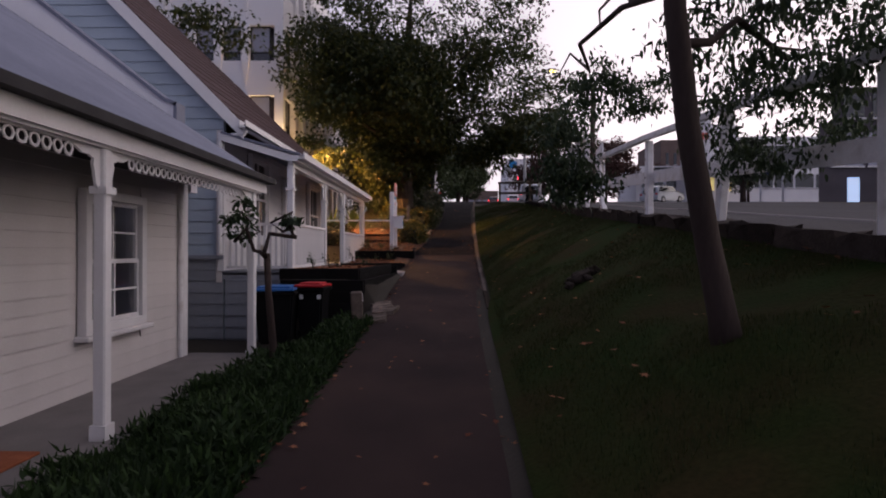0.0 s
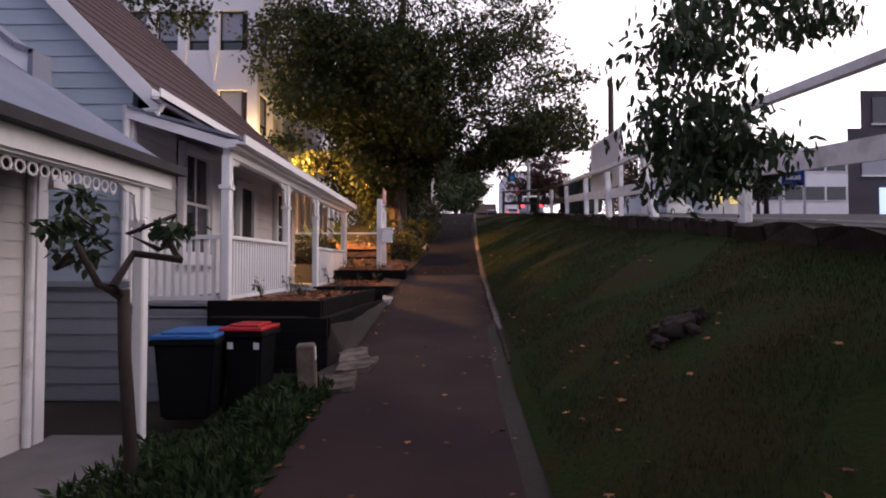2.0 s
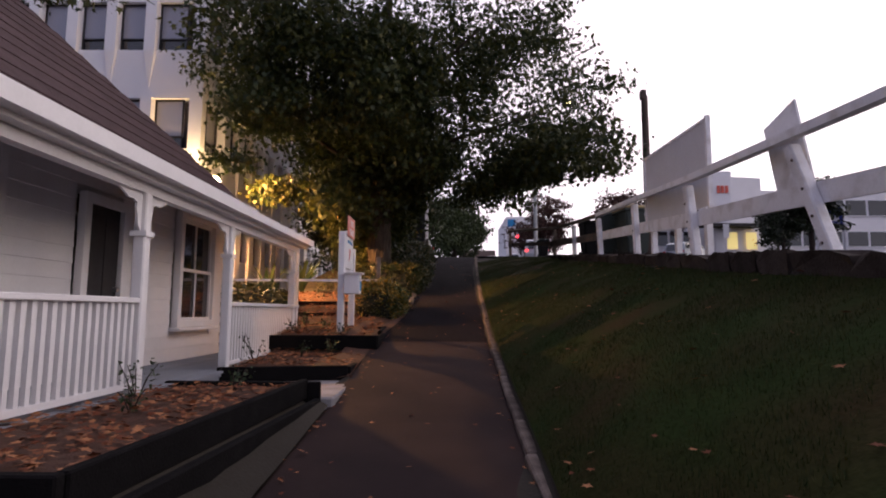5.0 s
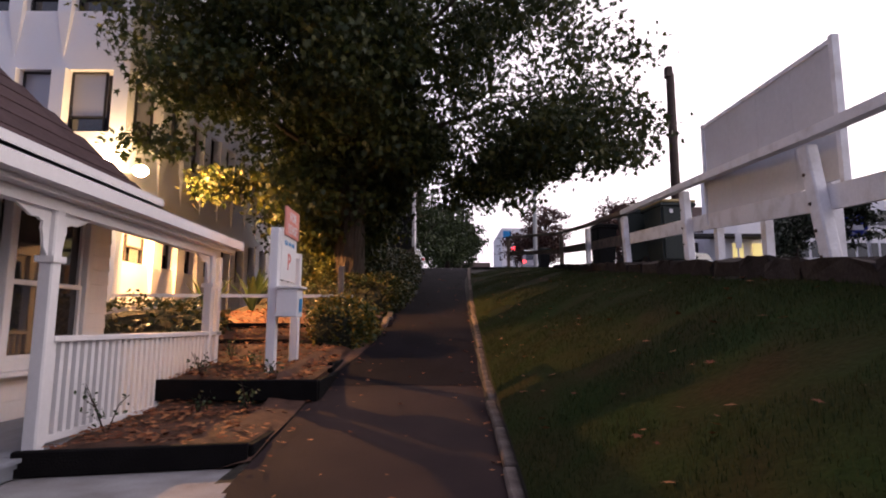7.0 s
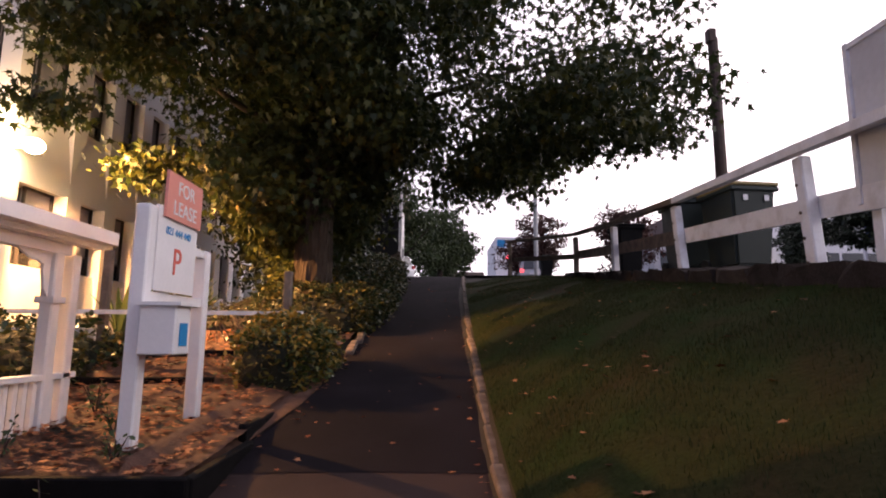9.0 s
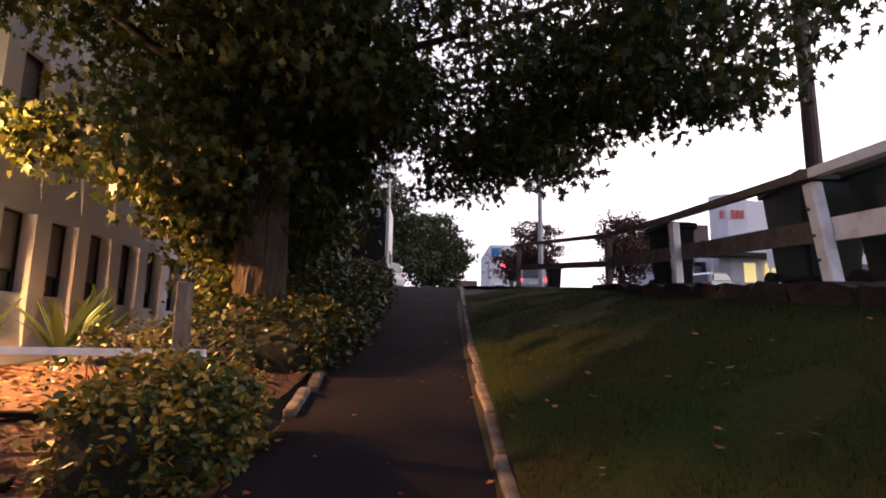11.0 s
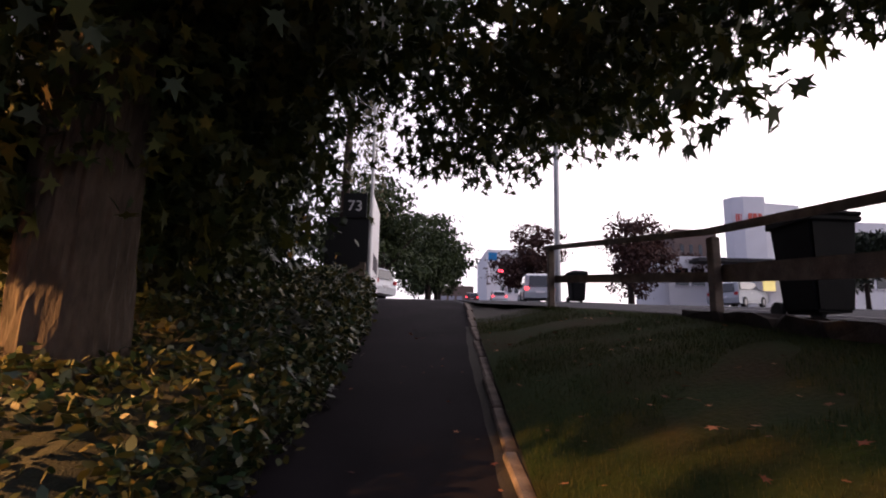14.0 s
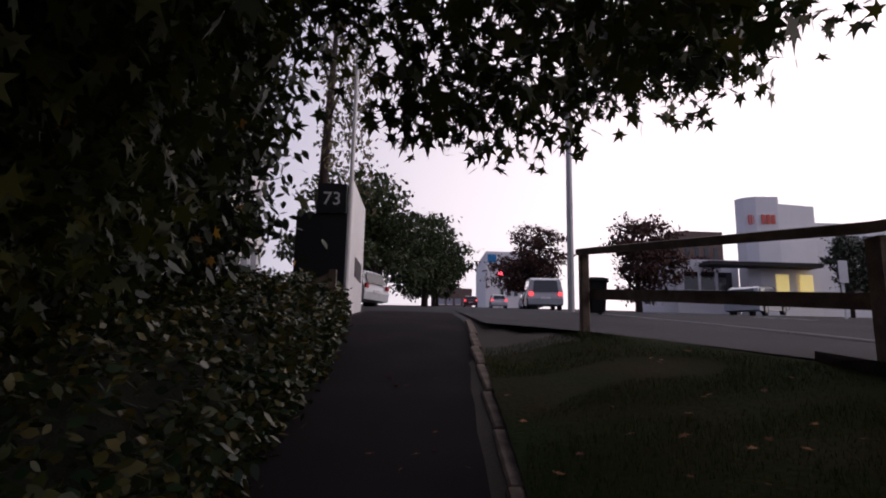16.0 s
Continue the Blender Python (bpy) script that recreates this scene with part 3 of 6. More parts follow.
def cottage():
    h = thing("cottage", "small cream weatherboard cottage with a lace-trimmed verandah", "house")
    X, Y0, Y1, Z0 = -3.87, -4.0, 8.14, -0.1
    bm = B()
    box(bm, X - 0.12, X - 0.024, Y0, 5.82, Z0, 2.75)
    box(bm, X - 0.12, X - 0.024, 6.92, Y1, Z0, 2.75)
    box(bm, X - 0.12, X - 0.024, 5.82, 6.92, Z0, 0.6)
    box(bm, X - 0.12, X - 0.024, 5.82, 6.92, 2.1, 2.75)
    box(bm, -10.5, X - 0.12, Y1 - 0.12, Y1, Z0, 2.75)
    w = part("wall", bm, M_BOARD, h)
    clad(w, facing_east(X - 0.024, Y0, 0), Y1 - Y0 - 0.1, Z0 + 0.02, 2.62, M_BOARD, [(5.76 - Y0, 6.98 - Y0, 0.52, 2.12)], 0.155)
    sash_window("window", h, facing_east(X + 0.02, 5.79, 0.56), 1.16, 1.54, 2, 2, "white six-pane sash window with curtains behind", M_CLEAR)
    for yy in (5.93, 6.3, 6.62):
        bm = B()
        for k in range(5):
            tube(bm, [(X - 0.2 - 0.012 * (k % 2), yy + k * 0.032, 0.66), (X - 0.2 - 0.012 * (k % 2), yy + k * 0.03, 2.05)], [0.02, 0.02], 6)
        part("curtain", bm, M_CURTAIN, h, "pale hanging curtain behind the window")
    # Near-black sheet gives the dark of the unlit room behind the glass.
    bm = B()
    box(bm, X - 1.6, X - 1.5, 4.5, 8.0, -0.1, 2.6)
    part("unlit_room_sheet", bm, M_DARK, h, "near-black sheet standing in for the unlit room")
    bm = B()
    box(bm, X - 0.03, X + 0.03, Y1 - 0.11, Y1 + 0.02, Z0, 2.5)
    part("corner_board", soften(bm), M_WHITE, h)
    bm = B()
    tube(bm, [(X + 0.03, Y1 - 0.2, Z0 + 0.05), (X + 0.03, Y1 - 0.2, 2.45)], [0.035, 0.035], 10)
    part("downpipe", bm, M_WHITE_WORN, h, "white round downpipe")
    for y in (1.1, 4.5, 7.88):
        bm = B()
        box(bm, -2.86, -2.76, y - 0.05, y + 0.05, -0.09, 2.3)
        soften(bm, 0.012)
        box(bm, -2.88, -2.74, y - 0.07, y + 0.07, 1.9, 1.96)
        box(bm, -2.875, -2.745, y - 0.065, y + 0.065, -0.09, 0.06)
        p = part("verandah_post", bm, M_WHITE, h)
        for s in (-1, 1):
            if y > 7 and s > 0:
                continue
            me = bracket_mesh()
            b = part("bracket", me, M_WHITE, p, "pierced white fretwork bracket")
            b.matrix_basis = Matrix.Translation((-2.81, y + s * 0.05, 2.27)) @ Matrix.Rotation(radians(90 * s), 4, "Z")
    for y0, y1 in ((-3.5, 0.75), (1.45, 4.15), (4.85, 7.5)):
        b = part("lace_trim", lace_mesh(y1 - y0, 0.13), M_WHITE, h, "scalloped white lace trim under the eave")
        b.matrix_basis = facing_east(-2.81, y0, 2.27)
    bm = B()
    box(bm, -2.87, -2.75, Y0, 8.1, 2.26, 2.4)
    box(bm, -2.74, -2.715, Y0, 8.22, 2.28, 2.42)
    part("verandah_beam", bm, M_WHITE, h)
    bm = B()
    prism(bm, [(-2.72, Y0, 2.42), (-2.60, Y0, 2.42), (-2.60, Y0, 2.5), (-2.63, Y0, 2.5), (-2.63, Y0, 2.45), (-2.70, Y0, 2.45), (-2.70, Y0, 2.5), (-2.72, Y0, 2.5)], (0, 12.3, 0))
    part("gutter", bm, M_DARK, h, "dark eaves gutter")
    # corrugated roof slope up to the fire wall
    bm = B()
    pitch = math.tan(radians(33.3))
    n = 150
    prev = None
    for i in range(n + 1):
        y = Y0 + 12.2 * i / n
        dz = 0.012 * math.cos(i * math.pi)
        cur = [bm.verts.new((-2.66, y, 2.46 + dz)), bm.verts.new((-7.4, y, 2.46 + 4.74 * pitch + dz))]
        if prev:
            bm.faces.new((prev[0], cur[0], cur[1], prev[1]))
        prev = cur
    r = part("roof", bm, M_IRON, h, "grey corrugated iron roof")
    # Ceiling is near-black to hold the shade under the eave in its colour.
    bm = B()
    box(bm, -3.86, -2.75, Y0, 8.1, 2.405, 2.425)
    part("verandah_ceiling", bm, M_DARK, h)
    # parapet gable
    bm = B()
    out = [(-3.8, 8.16, 2.3), (-3.8, 8.16, 3.02), (-4.02, 8.16, 3.16), (-4.02, 8.16, 3.56), (-4.2, 8.16, 3.62), (-7.4, 8.16, 6.12), (-10.6, 8.16, 3.6), (-10.6, 8.16, 2.3)]
    prism(bm, out, (0, 0.2, 0))
    part("parapet", bm, M_PLASTER, h, "pale plastered parapet gable")
    bm = B()
    cap = [(-3.76, 3.02), (-4.0, 3.18), (-4.0, 3.6), (-4.18, 3.67), (-7.4, 6.18)]
    for a, b in zip(cap, cap[1:]):
        d = Vector((b[0] - a[0], 0, b[1] - a[1])).normalized() * 0.004
        nrm = Vector((-d.z, 0, d.x)).normalized() * -0.05
        prism(bm, [(a[0], 8.13, a[1]), (b[0], 8.13, b[1]), (b[0] - nrm.x, 8.13, b[1] - nrm.z), (a[0] - nrm.x, 8.13, a[1] - nrm.z)], (0, 0.26, 0))
    part("parapet_cap", bm, M_IRON, h, "dark metal capping along the parapet")
    return h


cottage()


# ---- the villa with the long verandah ----
def villa():
    h = thing("villa", "white weatherboard villa with a railed verandah and brown roof", "house")
    X, Y0, Y1, Z0 = -4.0, 9.8, 17.2, 1.1
    wins = [(10.98, 12.08, 1.62, 3.36), (15.4, 16.7, 1.58, 3.3)]
    door = (13.2, 14.05, 1.12, 3.12)
    bm = B()
    spans = sorted([(a, b, c, d) for a, b, c, d in wins + [door]])
    y = Y0
    for a, b, c, d in spans:
        box(bm, X - 0.12, X - 0.024, y, a, 0.9, 3.55)
        box(bm, X - 0.12, X - 0.024, a, b, 0.9, c)
        box(bm, X - 0.12, X - 0.024, a, b, d, 3.55)
        y = b
    box(bm, X - 0.12, X - 0.024, y, Y1, 0.9, 3.55)
    w = part("wall", bm, M_BOARD, h)
    clad(w, facing_east(X - 0.024, Y0, 0), Y1 - Y0, 1.1, 3.5, M_WHITE, [(a - Y0 - 0.02, b - Y0 + 0.02, c - 0.02, d + 0.02) for a, b, c, d in spans], 0.175)
    for a, b, c, d in wins:
        sash_window("window", h, facing_east(X + 0.03, a, c), b - a, d - c, 2, 1, "white double-hung sash window with dark glass", M_GLASS)
    # front door
    dr = part("front_door", soften(frame_ring(door[1] - door[0], door[3] - door[2], 0.11, 0.06), 0.006), M_WHITE, h, "dark panelled door in a white frame")
    dr.matrix_basis = facing_east(X + 0.03, door[0], door[2])
    bm = B()
    box(bm, 0.11, 0.74, 0.0, 0.04, 0.02, 1.89)
    part("door_leaf", bm, M_DARK, dr)
    for px in (0.16, 0.45):
        for pz, ph in ((0.15, 0.6), (0.85, 0.95)):
            bm = B()
            box(bm, px, px + 0.24, -0.012, 0.0, pz, pz + ph)
            part("door_panel", soften(bm, 0.008), M_DARK, dr)
    bm = B()
    tube(bm, [(0.68, 0, 0.95), (0.68, -0.06, 0.95)], [0.028, 0.03], 10)
    part("door_knob", bm, M_STEEL, dr)
    # gable end towards the cottage
    gab = B()
    xl, ridge_x, ridge_z = -11.6, -7.8, 7.75
    prism(gab, [(X, Y0 + 0.03, -0.1), (X, Y0 + 0.03, 3.86), (ridge_x, Y0 + 0.03, ridge_z), (xl, Y0 + 0.03, 3.86), (xl, Y0 + 0.03, -0.1)], (0, 0.1, 0))
    g = part("gable_wall", gab, M_BLUEBOARD, h, "blue-grey weatherboard gable end")
    k = (ridge_z - 3.86) / (X - ridge_x)
    clad(g, pose(xl, Y0 + 0.03, 0), X - xl, 1.36, 7.4, M_BLUEBOARD, (), 0.2, lambda z: (max(0, (z - 4.0) / k), (X - xl) - max(0, (z - 4.0) / k)))
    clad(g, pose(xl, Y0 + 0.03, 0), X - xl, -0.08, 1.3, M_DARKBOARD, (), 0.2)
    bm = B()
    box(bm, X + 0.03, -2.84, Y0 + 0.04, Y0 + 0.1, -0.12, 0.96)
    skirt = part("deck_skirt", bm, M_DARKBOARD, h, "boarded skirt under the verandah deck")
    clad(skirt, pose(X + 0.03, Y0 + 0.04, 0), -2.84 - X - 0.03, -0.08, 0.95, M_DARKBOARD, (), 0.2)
    bm = B()
    box(bm, xl, X + 0.02, Y0 - 0.04, Y0 + 0.03, 1.3, 1.37)
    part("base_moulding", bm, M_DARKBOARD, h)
    bm = B()
    box(bm, X - 0.09, X + 0.03, Y0 - 0.02, Y0 + 0.06, 1.1, 3.5)
    part("corner_board", soften(bm), M_WHITE, h)
    bm = B()
    box(bm, xl, X - 0.125, Y1 - 0.12, Y1 - 0.02, -0.1, 3.55)
    box(bm, xl, xl + 0.1, Y0 + 0.14, Y1 - 0.125, -0.1, 3.55)
    part("rear_wall", bm, M_BOARD, h)
    # roof in courses of tiles
    bm = B()
    ex, ez = -3.62, 3.66
    R0, R1, HIP = Y0 - 0.1, Y1 + 0.2, ex - ridge_x
    xw = 2 * ridge_x - ex
    top_v = [bm.verts.new(p) for p in ((ex, R0, ez - 0.06), (ridge_x, R0, ridge_z + 0.12), (xw, R0, ez - 0.06), (xw, R1, ez - 0.06), (ridge_x, R1 - HIP, ridge_z + 0.12), (ex, R1, ez - 0.06))]
    low_v = [bm.verts.new(v.co - Vector((0, 0, 0.09))) for v in top_v]
    for f in ((0, 5, 4, 1), (1, 4, 3, 2), (5, 3, 4)):
        bm.faces.new([top_v[q] for q in f])
        bm.faces.new([low_v[q] for q in f][::-1])
    for q in range(6):
        if q not in (3, 4):
            bm.faces.new((top_v[q], top_v[(q + 1) % 6], low_v[(q + 1) % 6], low_v[q]))
    bm.faces.new((top_v[3], top_v[5], low_v[5], low_v[3]))
    rf = part("roof", bm, M_SHINGLE, h, "dark brown tiled roof")
    slope_len = math.hypot(ex - ridge_x, ridge_z + 0.18 - ez)
    ang = math.degrees(math.atan2(ridge_z + 0.18 - ez, ex - ridge_x))
    bm = B()
    prism(bm, [(0, 0, 0.0), (0, 0, 0.022), (-0.36, 0, 0.01), (-0.36, 0, 0.0)], (0, 0.95, 0))
    me = mesh_of("roof_tile", bm, M_SHINGLE)
    n = int(slope_len / 0.33)
    for i in range(n):
        s = i * 0.33
        run = s * math.cos(radians(ang))
        for j in range(9):
            yy = R0 + j * 0.955
            ln = min(0.94, R1 - run - yy)
            if ln < 0.08:
                break
            piece("roof_tile", me, rf, Matrix.Translation((ex - run + 0.02, yy, ez - 0.055 + s * math.sin(radians(ang)))) @ Matrix.Rotation(radians(ang), 4, "Y") @ Matrix.Diagonal((1, ln / 0.94, 1, 1)))
    # barge board and gutter
    bm = B()
    prism(bm, [(ex + 0.02, Y0 - 0.13, ez - 0.3), (ex + 0.02, Y0 - 0.13, ez - 0.04), (ridge_x, Y0 - 0.13, ridge_z + 0.1), (ridge_x, Y0 - 0.13, ridge_z - 0.16)], (0, 0.03, 0))
    part("barge_board", bm, M_WHITE, h)
    bm = B()
    for x0, x1, z0, z1 in ((ex, ex + 0.13, ez - 0.13, ez - 0.1), (ex, ex + 0.02, ez - 0.13, ez), (ex + 0.11, ex + 0.13, ez - 0.13, ez)):
        box(bm, x0, x1, Y0 - 0.3, Y1 + 0.22, z0, z1)
    part("gutter", bm, M_WHITE, h, "white eaves gutter")
    bm = B()
    tube(bm, [(ex + 0.06, Y0 - 0.1, ez - 0.12), (ex + 0.02, Y0 - 0.1, ez - 0.2), (X + 0.02, Y0 - 0.06, ez - 0.24), (X - 0.03, Y0 - 0.06, ez - 0.34), (X - 0.03, Y0 - 0.06, 1.4)], [0.04] * 5, 10)
    part("downpipe", bm, M_WHITE, h)
    # verandah
    V0, V1, VX = 9.8, 17.5, -2.82
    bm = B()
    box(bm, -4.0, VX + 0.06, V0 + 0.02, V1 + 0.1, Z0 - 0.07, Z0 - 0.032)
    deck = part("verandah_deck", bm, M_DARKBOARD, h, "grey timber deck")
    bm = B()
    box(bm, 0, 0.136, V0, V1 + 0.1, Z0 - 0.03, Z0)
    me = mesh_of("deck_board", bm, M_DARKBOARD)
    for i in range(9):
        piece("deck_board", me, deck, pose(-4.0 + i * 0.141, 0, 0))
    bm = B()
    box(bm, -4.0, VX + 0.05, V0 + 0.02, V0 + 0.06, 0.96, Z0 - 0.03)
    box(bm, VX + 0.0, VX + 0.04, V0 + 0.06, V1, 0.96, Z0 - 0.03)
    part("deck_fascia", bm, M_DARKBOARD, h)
    bm = B()
    prism(bm, [(-4.0, V0 - 0.12, 3.47), (-4.0, V0 - 0.12, 3.51), (VX + 0.2, V0 - 0.12, 3.13), (VX + 0.2, V0 - 0.12, 3.09)], (0, V1 - V0 + 0.45, 0))
    part("verandah_roof", bm, M_IRON, h, "lean-to iron verandah roof")
    bm = B()
    prism(bm, [(-4.02, V0 - 0.1, 3.36), (-4.02, V0 - 0.1, 3.48), (VX + 0.06, V0 - 0.1, 3.09), (VX + 0.06, V0 - 0.1, 2.97)], (0, 0.04, 0))
    part("end_rafter", bm, M_WHITE, h)
    bm = B()
    box(bm, VX - 0.05, VX + 0.05, V0, V1 + 0.06, 2.9, 3.04)
    part("verandah_beam", bm, M_WHITE, h)
    bm = B()
    prism(bm, [(VX + 0.06, V0 - 0.14, 2.99), (VX + 0.16, V0 - 0.14, 2.99), (VX + 0.16, V0 - 0.14, 3.03), (VX + 0.28, V0 - 0.14, 3.03), (VX + 0.28, V0 - 0.14, 3.14), (VX + 0.26, V0 - 0.14, 3.14), (VX + 0.26, V0 - 0.14, 3.06), (VX + 0.18, V0 - 0.14, 3.06), (VX + 0.18, V0 - 0.14, 3.085), (VX + 0.06, V0 - 0.14, 3.085)], (0, V1 - V0 + 0.46, 0))
    part("verandah_gutter", bm, M_WHITE, h)
    posts = [9.82, 12.35, 14.42, 17.42]
    for y in posts:
        bm = B()
        zb = 0.98 if y < 10 else 1.04
        box(bm, VX - 0.055, VX + 0.055, y - 0.055, y + 0.055, zb, 2.92)
        soften(bm, 0.012)
        box(bm, VX - 0.075, VX + 0.075, y - 0.075, y + 0.075, 2.5, 2.55)
        p = part("verandah_post", bm, M_WHITE, h)
        for s in (-1, 1):
            if (y < 10 and s < 0) or (y > 17 and s > 0):
                continue
            b = part("bracket", bracket_mesh(), M_WHITE, p, "pierced white fretwork bracket")
            b.matrix_basis = Matrix.Translation((VX, y + s * 0.055, 2.9)) @ Matrix.Rotation(radians(90 * s), 4, "Z")
    bm = B()
    box(bm, VX - 0.05, VX + 0.05, 17.6, 17.7, 1.2, 2.92)
    part("verandah_post", soften(bm, 0.01), M_WHITE, h)
    # railing panels: one before each pair of posts, with the gap for the steps
    bm = B()
    box(bm, -0.018, 0.018, -0.022, 0.022, 0, 0.72)
    me = mesh_of("baluster", bm, M_WHITE)
    for y0, y1 in ((9.88, 12.29), (14.48, 17.78)):
        bm = B()
        box(bm, VX - 0.05, VX + 0.05, y0, y1, 1.89, 1.94)
        r = part("railing", soften(bm, 0.008), M_WHITE, h, "white slatted verandah railing")
        bm = B()
        box(bm, VX - 0.03, VX + 0.03, y0, y1, 1.14, 1.19)
        part("bottom_rail", bm, M_WHITE, r)
        n = int((y1 - y0) / 0.098)
        for i in range(n):
            piece("baluster", me, r, pose(VX, y0 + (i + 0.5) * (y1 - y0) / n, 1.18))
    bm = B()
    box(bm, -3.94, VX - 0.06, 9.8, 9.88, 1.89, 1.94)
    r = part("railing", bm, M_WHITE, h, "white slatted verandah railing")
    bm = B()
    box(bm, -3.94, VX - 0.06, 9.81, 9.87, 1.14, 1.19)
    part("bottom_rail", bm, M_WHITE, r)
    for i in range(11):
        piece("baluster", me, r, pose(-3.88 + i * 0.1, 9.84, 1.18, 0, 0, 90))
    return h


villa()


# ---- office block ----
def office():
    h = thing("office_block", "white rendered office block with rows of narrow windows", "office")
    CX, CY = -6.5, 21.56
    floors = [(3.33, 4.68), (6.03, 7.4), (8.73, 10.08), (11.42, 12.77)]
    top = 13.9
    # core, behind the window plane
    bm = B()
    box(bm, -22.0, CX - 0.3, CY + 0.3, 46.0, 1.4, top - 0.1)
    part("core", bm, M_BRICKFAR, h, "dark office interior behind the windows")
    bands = [1.3] + [v for f in floors for v in f] + [top]
    for i in range(0, len(bands), 2):
        z0, z1 = bands[i], bands[i + 1]
        bm = B()
        prism(bm, [(CX, CY, z0), (CX, 46.2, z0), (-22.2, 46.2, z0), (-22.2, CY, z0)], (0, 0, z1 - z0))
        part("spandrel", bm, M_PLASTER, h)
    bm = B()
    prism(bm, [(CX + 0.004, CY - 0.004, 1.3), (CX - 0.34, CY - 0.004, 1.3), (CX - 0.34, CY + 0.26, 1.3), (CX + 0.004, CY + 0.26, 1.3)], (0, 0, top - 1.3))
    part("corner_pier", bm, M_PLASTER, h)
    # fins: wedge below the sill that fades into the band

    def fin(half):
        bm = B()
        box(bm, -half, half, -0.16, 0.26, -0.05, 1.0)
        prism(bm, [(-half, -0.16, -0.05), (half, -0.16, -0.05), (0.0, -0.05, -0.8)], (0, 0.1, 0))
        return mesh_of("fin", bm, M_PLASTER)

    def glazing(w):
        """Dark frame with a hopper light below and a blind drawn behind the upper pane."""
        bm = B()
        box(bm, -w, w, 0.0, 0.03, 0.27, 1.0)
        blind = mesh_of("pane", bm, M_GLASS_BLIND)
        bm = B()
        box(bm, -w, w, 0.0, 0.03, 0.0, 0.268)
        low = mesh_of("pane", bm, M_GLASS)
        bm = B()
        for z0, z1 in ((0, 0.025), (0.255, 0.28), (0.978, 1.0)):
            box(bm, -w, w, -0.05, -0.002, z0, z1)
        box(bm, -w, -w + 0.03, -0.05, -0.002, 0.025, 0.978)
        box(bm, w - 0.03, w, -0.05, -0.002, 0.025, 0.978)
        return blind, low, mesh_of("window_frame", bm, M_DARK)

    front, side_on = glazing(0.38), glazing(0.36)
    me_fin, me_fin_side = fin(0.145), fin(0.2)
    for fi, (z0, z1) in enumerate(floors):
        hgt = z1 - z0
        for i in range(13):
            x = CX - 0.92 - i * 1.05
            m = pose(x, CY + 0.17, z0) @ Matrix.Diagonal((1, 1, hgt, 1))
            for me in front:
                piece(me.name.split(".")[0], me, h, m)
            piece("fin", me_fin, h, pose(x - 0.525, CY + 0.05, z0) @ Matrix.Diagonal((1, 1, hgt, 1)))
        for i in range(20):
            y = CY + 0.94 + i * 1.16
            m = facing_east(CX - 0.17, y, z0) @ Matrix.Diagonal((1, 1, hgt, 1))
            for me in side_on:
                piece(me.name.split(".")[0], me, h, m)
            piece("fin", me_fin_side, h, facing_east(CX - 0.05, y + 0.58, z0) @ Matrix.Diagonal((1, 1, hgt, 1)))
    return h


office()


def floodlight(x, y, z, wx, wy):
    fl = thing("floodlight", "lit warm floodlight on a bracket at the office corner", "lamp", "office floodlights")
    bm = B()
    box(bm, x - 0.13, x + 0.02, y + 0.05, y + 0.22, z - 0.04, z + 0.16)
    part("housing", soften(bm, 0.02), M_DARK, fl)
    bm = B()
    bmesh.ops.create_uvsphere(bm, u_segments=14, v_segments=9, radius=0.15, matrix=pose(x, y, z + 0.06) @ Matrix.Diagonal((1, 1, 0.8, 1)))
    ln = part("lens", bm, G_FLOOD, fl, "glowing warm lamp glass", True)
    ln.visible_shadow = False
    bm = B()
    tube(bm, [(x - 0.1, y + 0.14, z + 0.08), (wx, wy, z + 0.1)], [0.025, 0.025], 8)
    part("bracket", bm, M_STEEL, fl)


floodlight(-6.02, 21.4, 5.08, -6.5, 21.62)
floodlight(-6.72, 21.3, 5.2, -6.78, 21.58)


# ---- leaves ----
STAR = [(0.0, 0.0), (0.12, 0.1), (0.46, -0.04), (0.26, 0.27), (0.5, 0.62), (0.17, 0.5), (0.0, 1.0), (-0.17, 0.5), (-0.5, 0.62), (-0.26, 0.27), (-0.46, -0.04), (-0.12, 0.1)]
OVAL = [(0.0, 0.0), (0.26, 0.3), (0.24, 0.62), (0.0, 1.0), (-0.24, 0.62), (-0.26, 0.3)]
SLIM = [(0.0, 0.0), (0.13, 0.35), (0.0, 1.0), (-0.13, 0.35)]
LEAFY = [(0.0, 0.0), (0.2, 0.35), (0.14, 0.7), (0.0, 1.0), (-0.14, 0.7), (-0.2, 0.35)]
BLADE = [(-0.06, 0.0), (0.06, 0.0), (0.0, 1.0)]


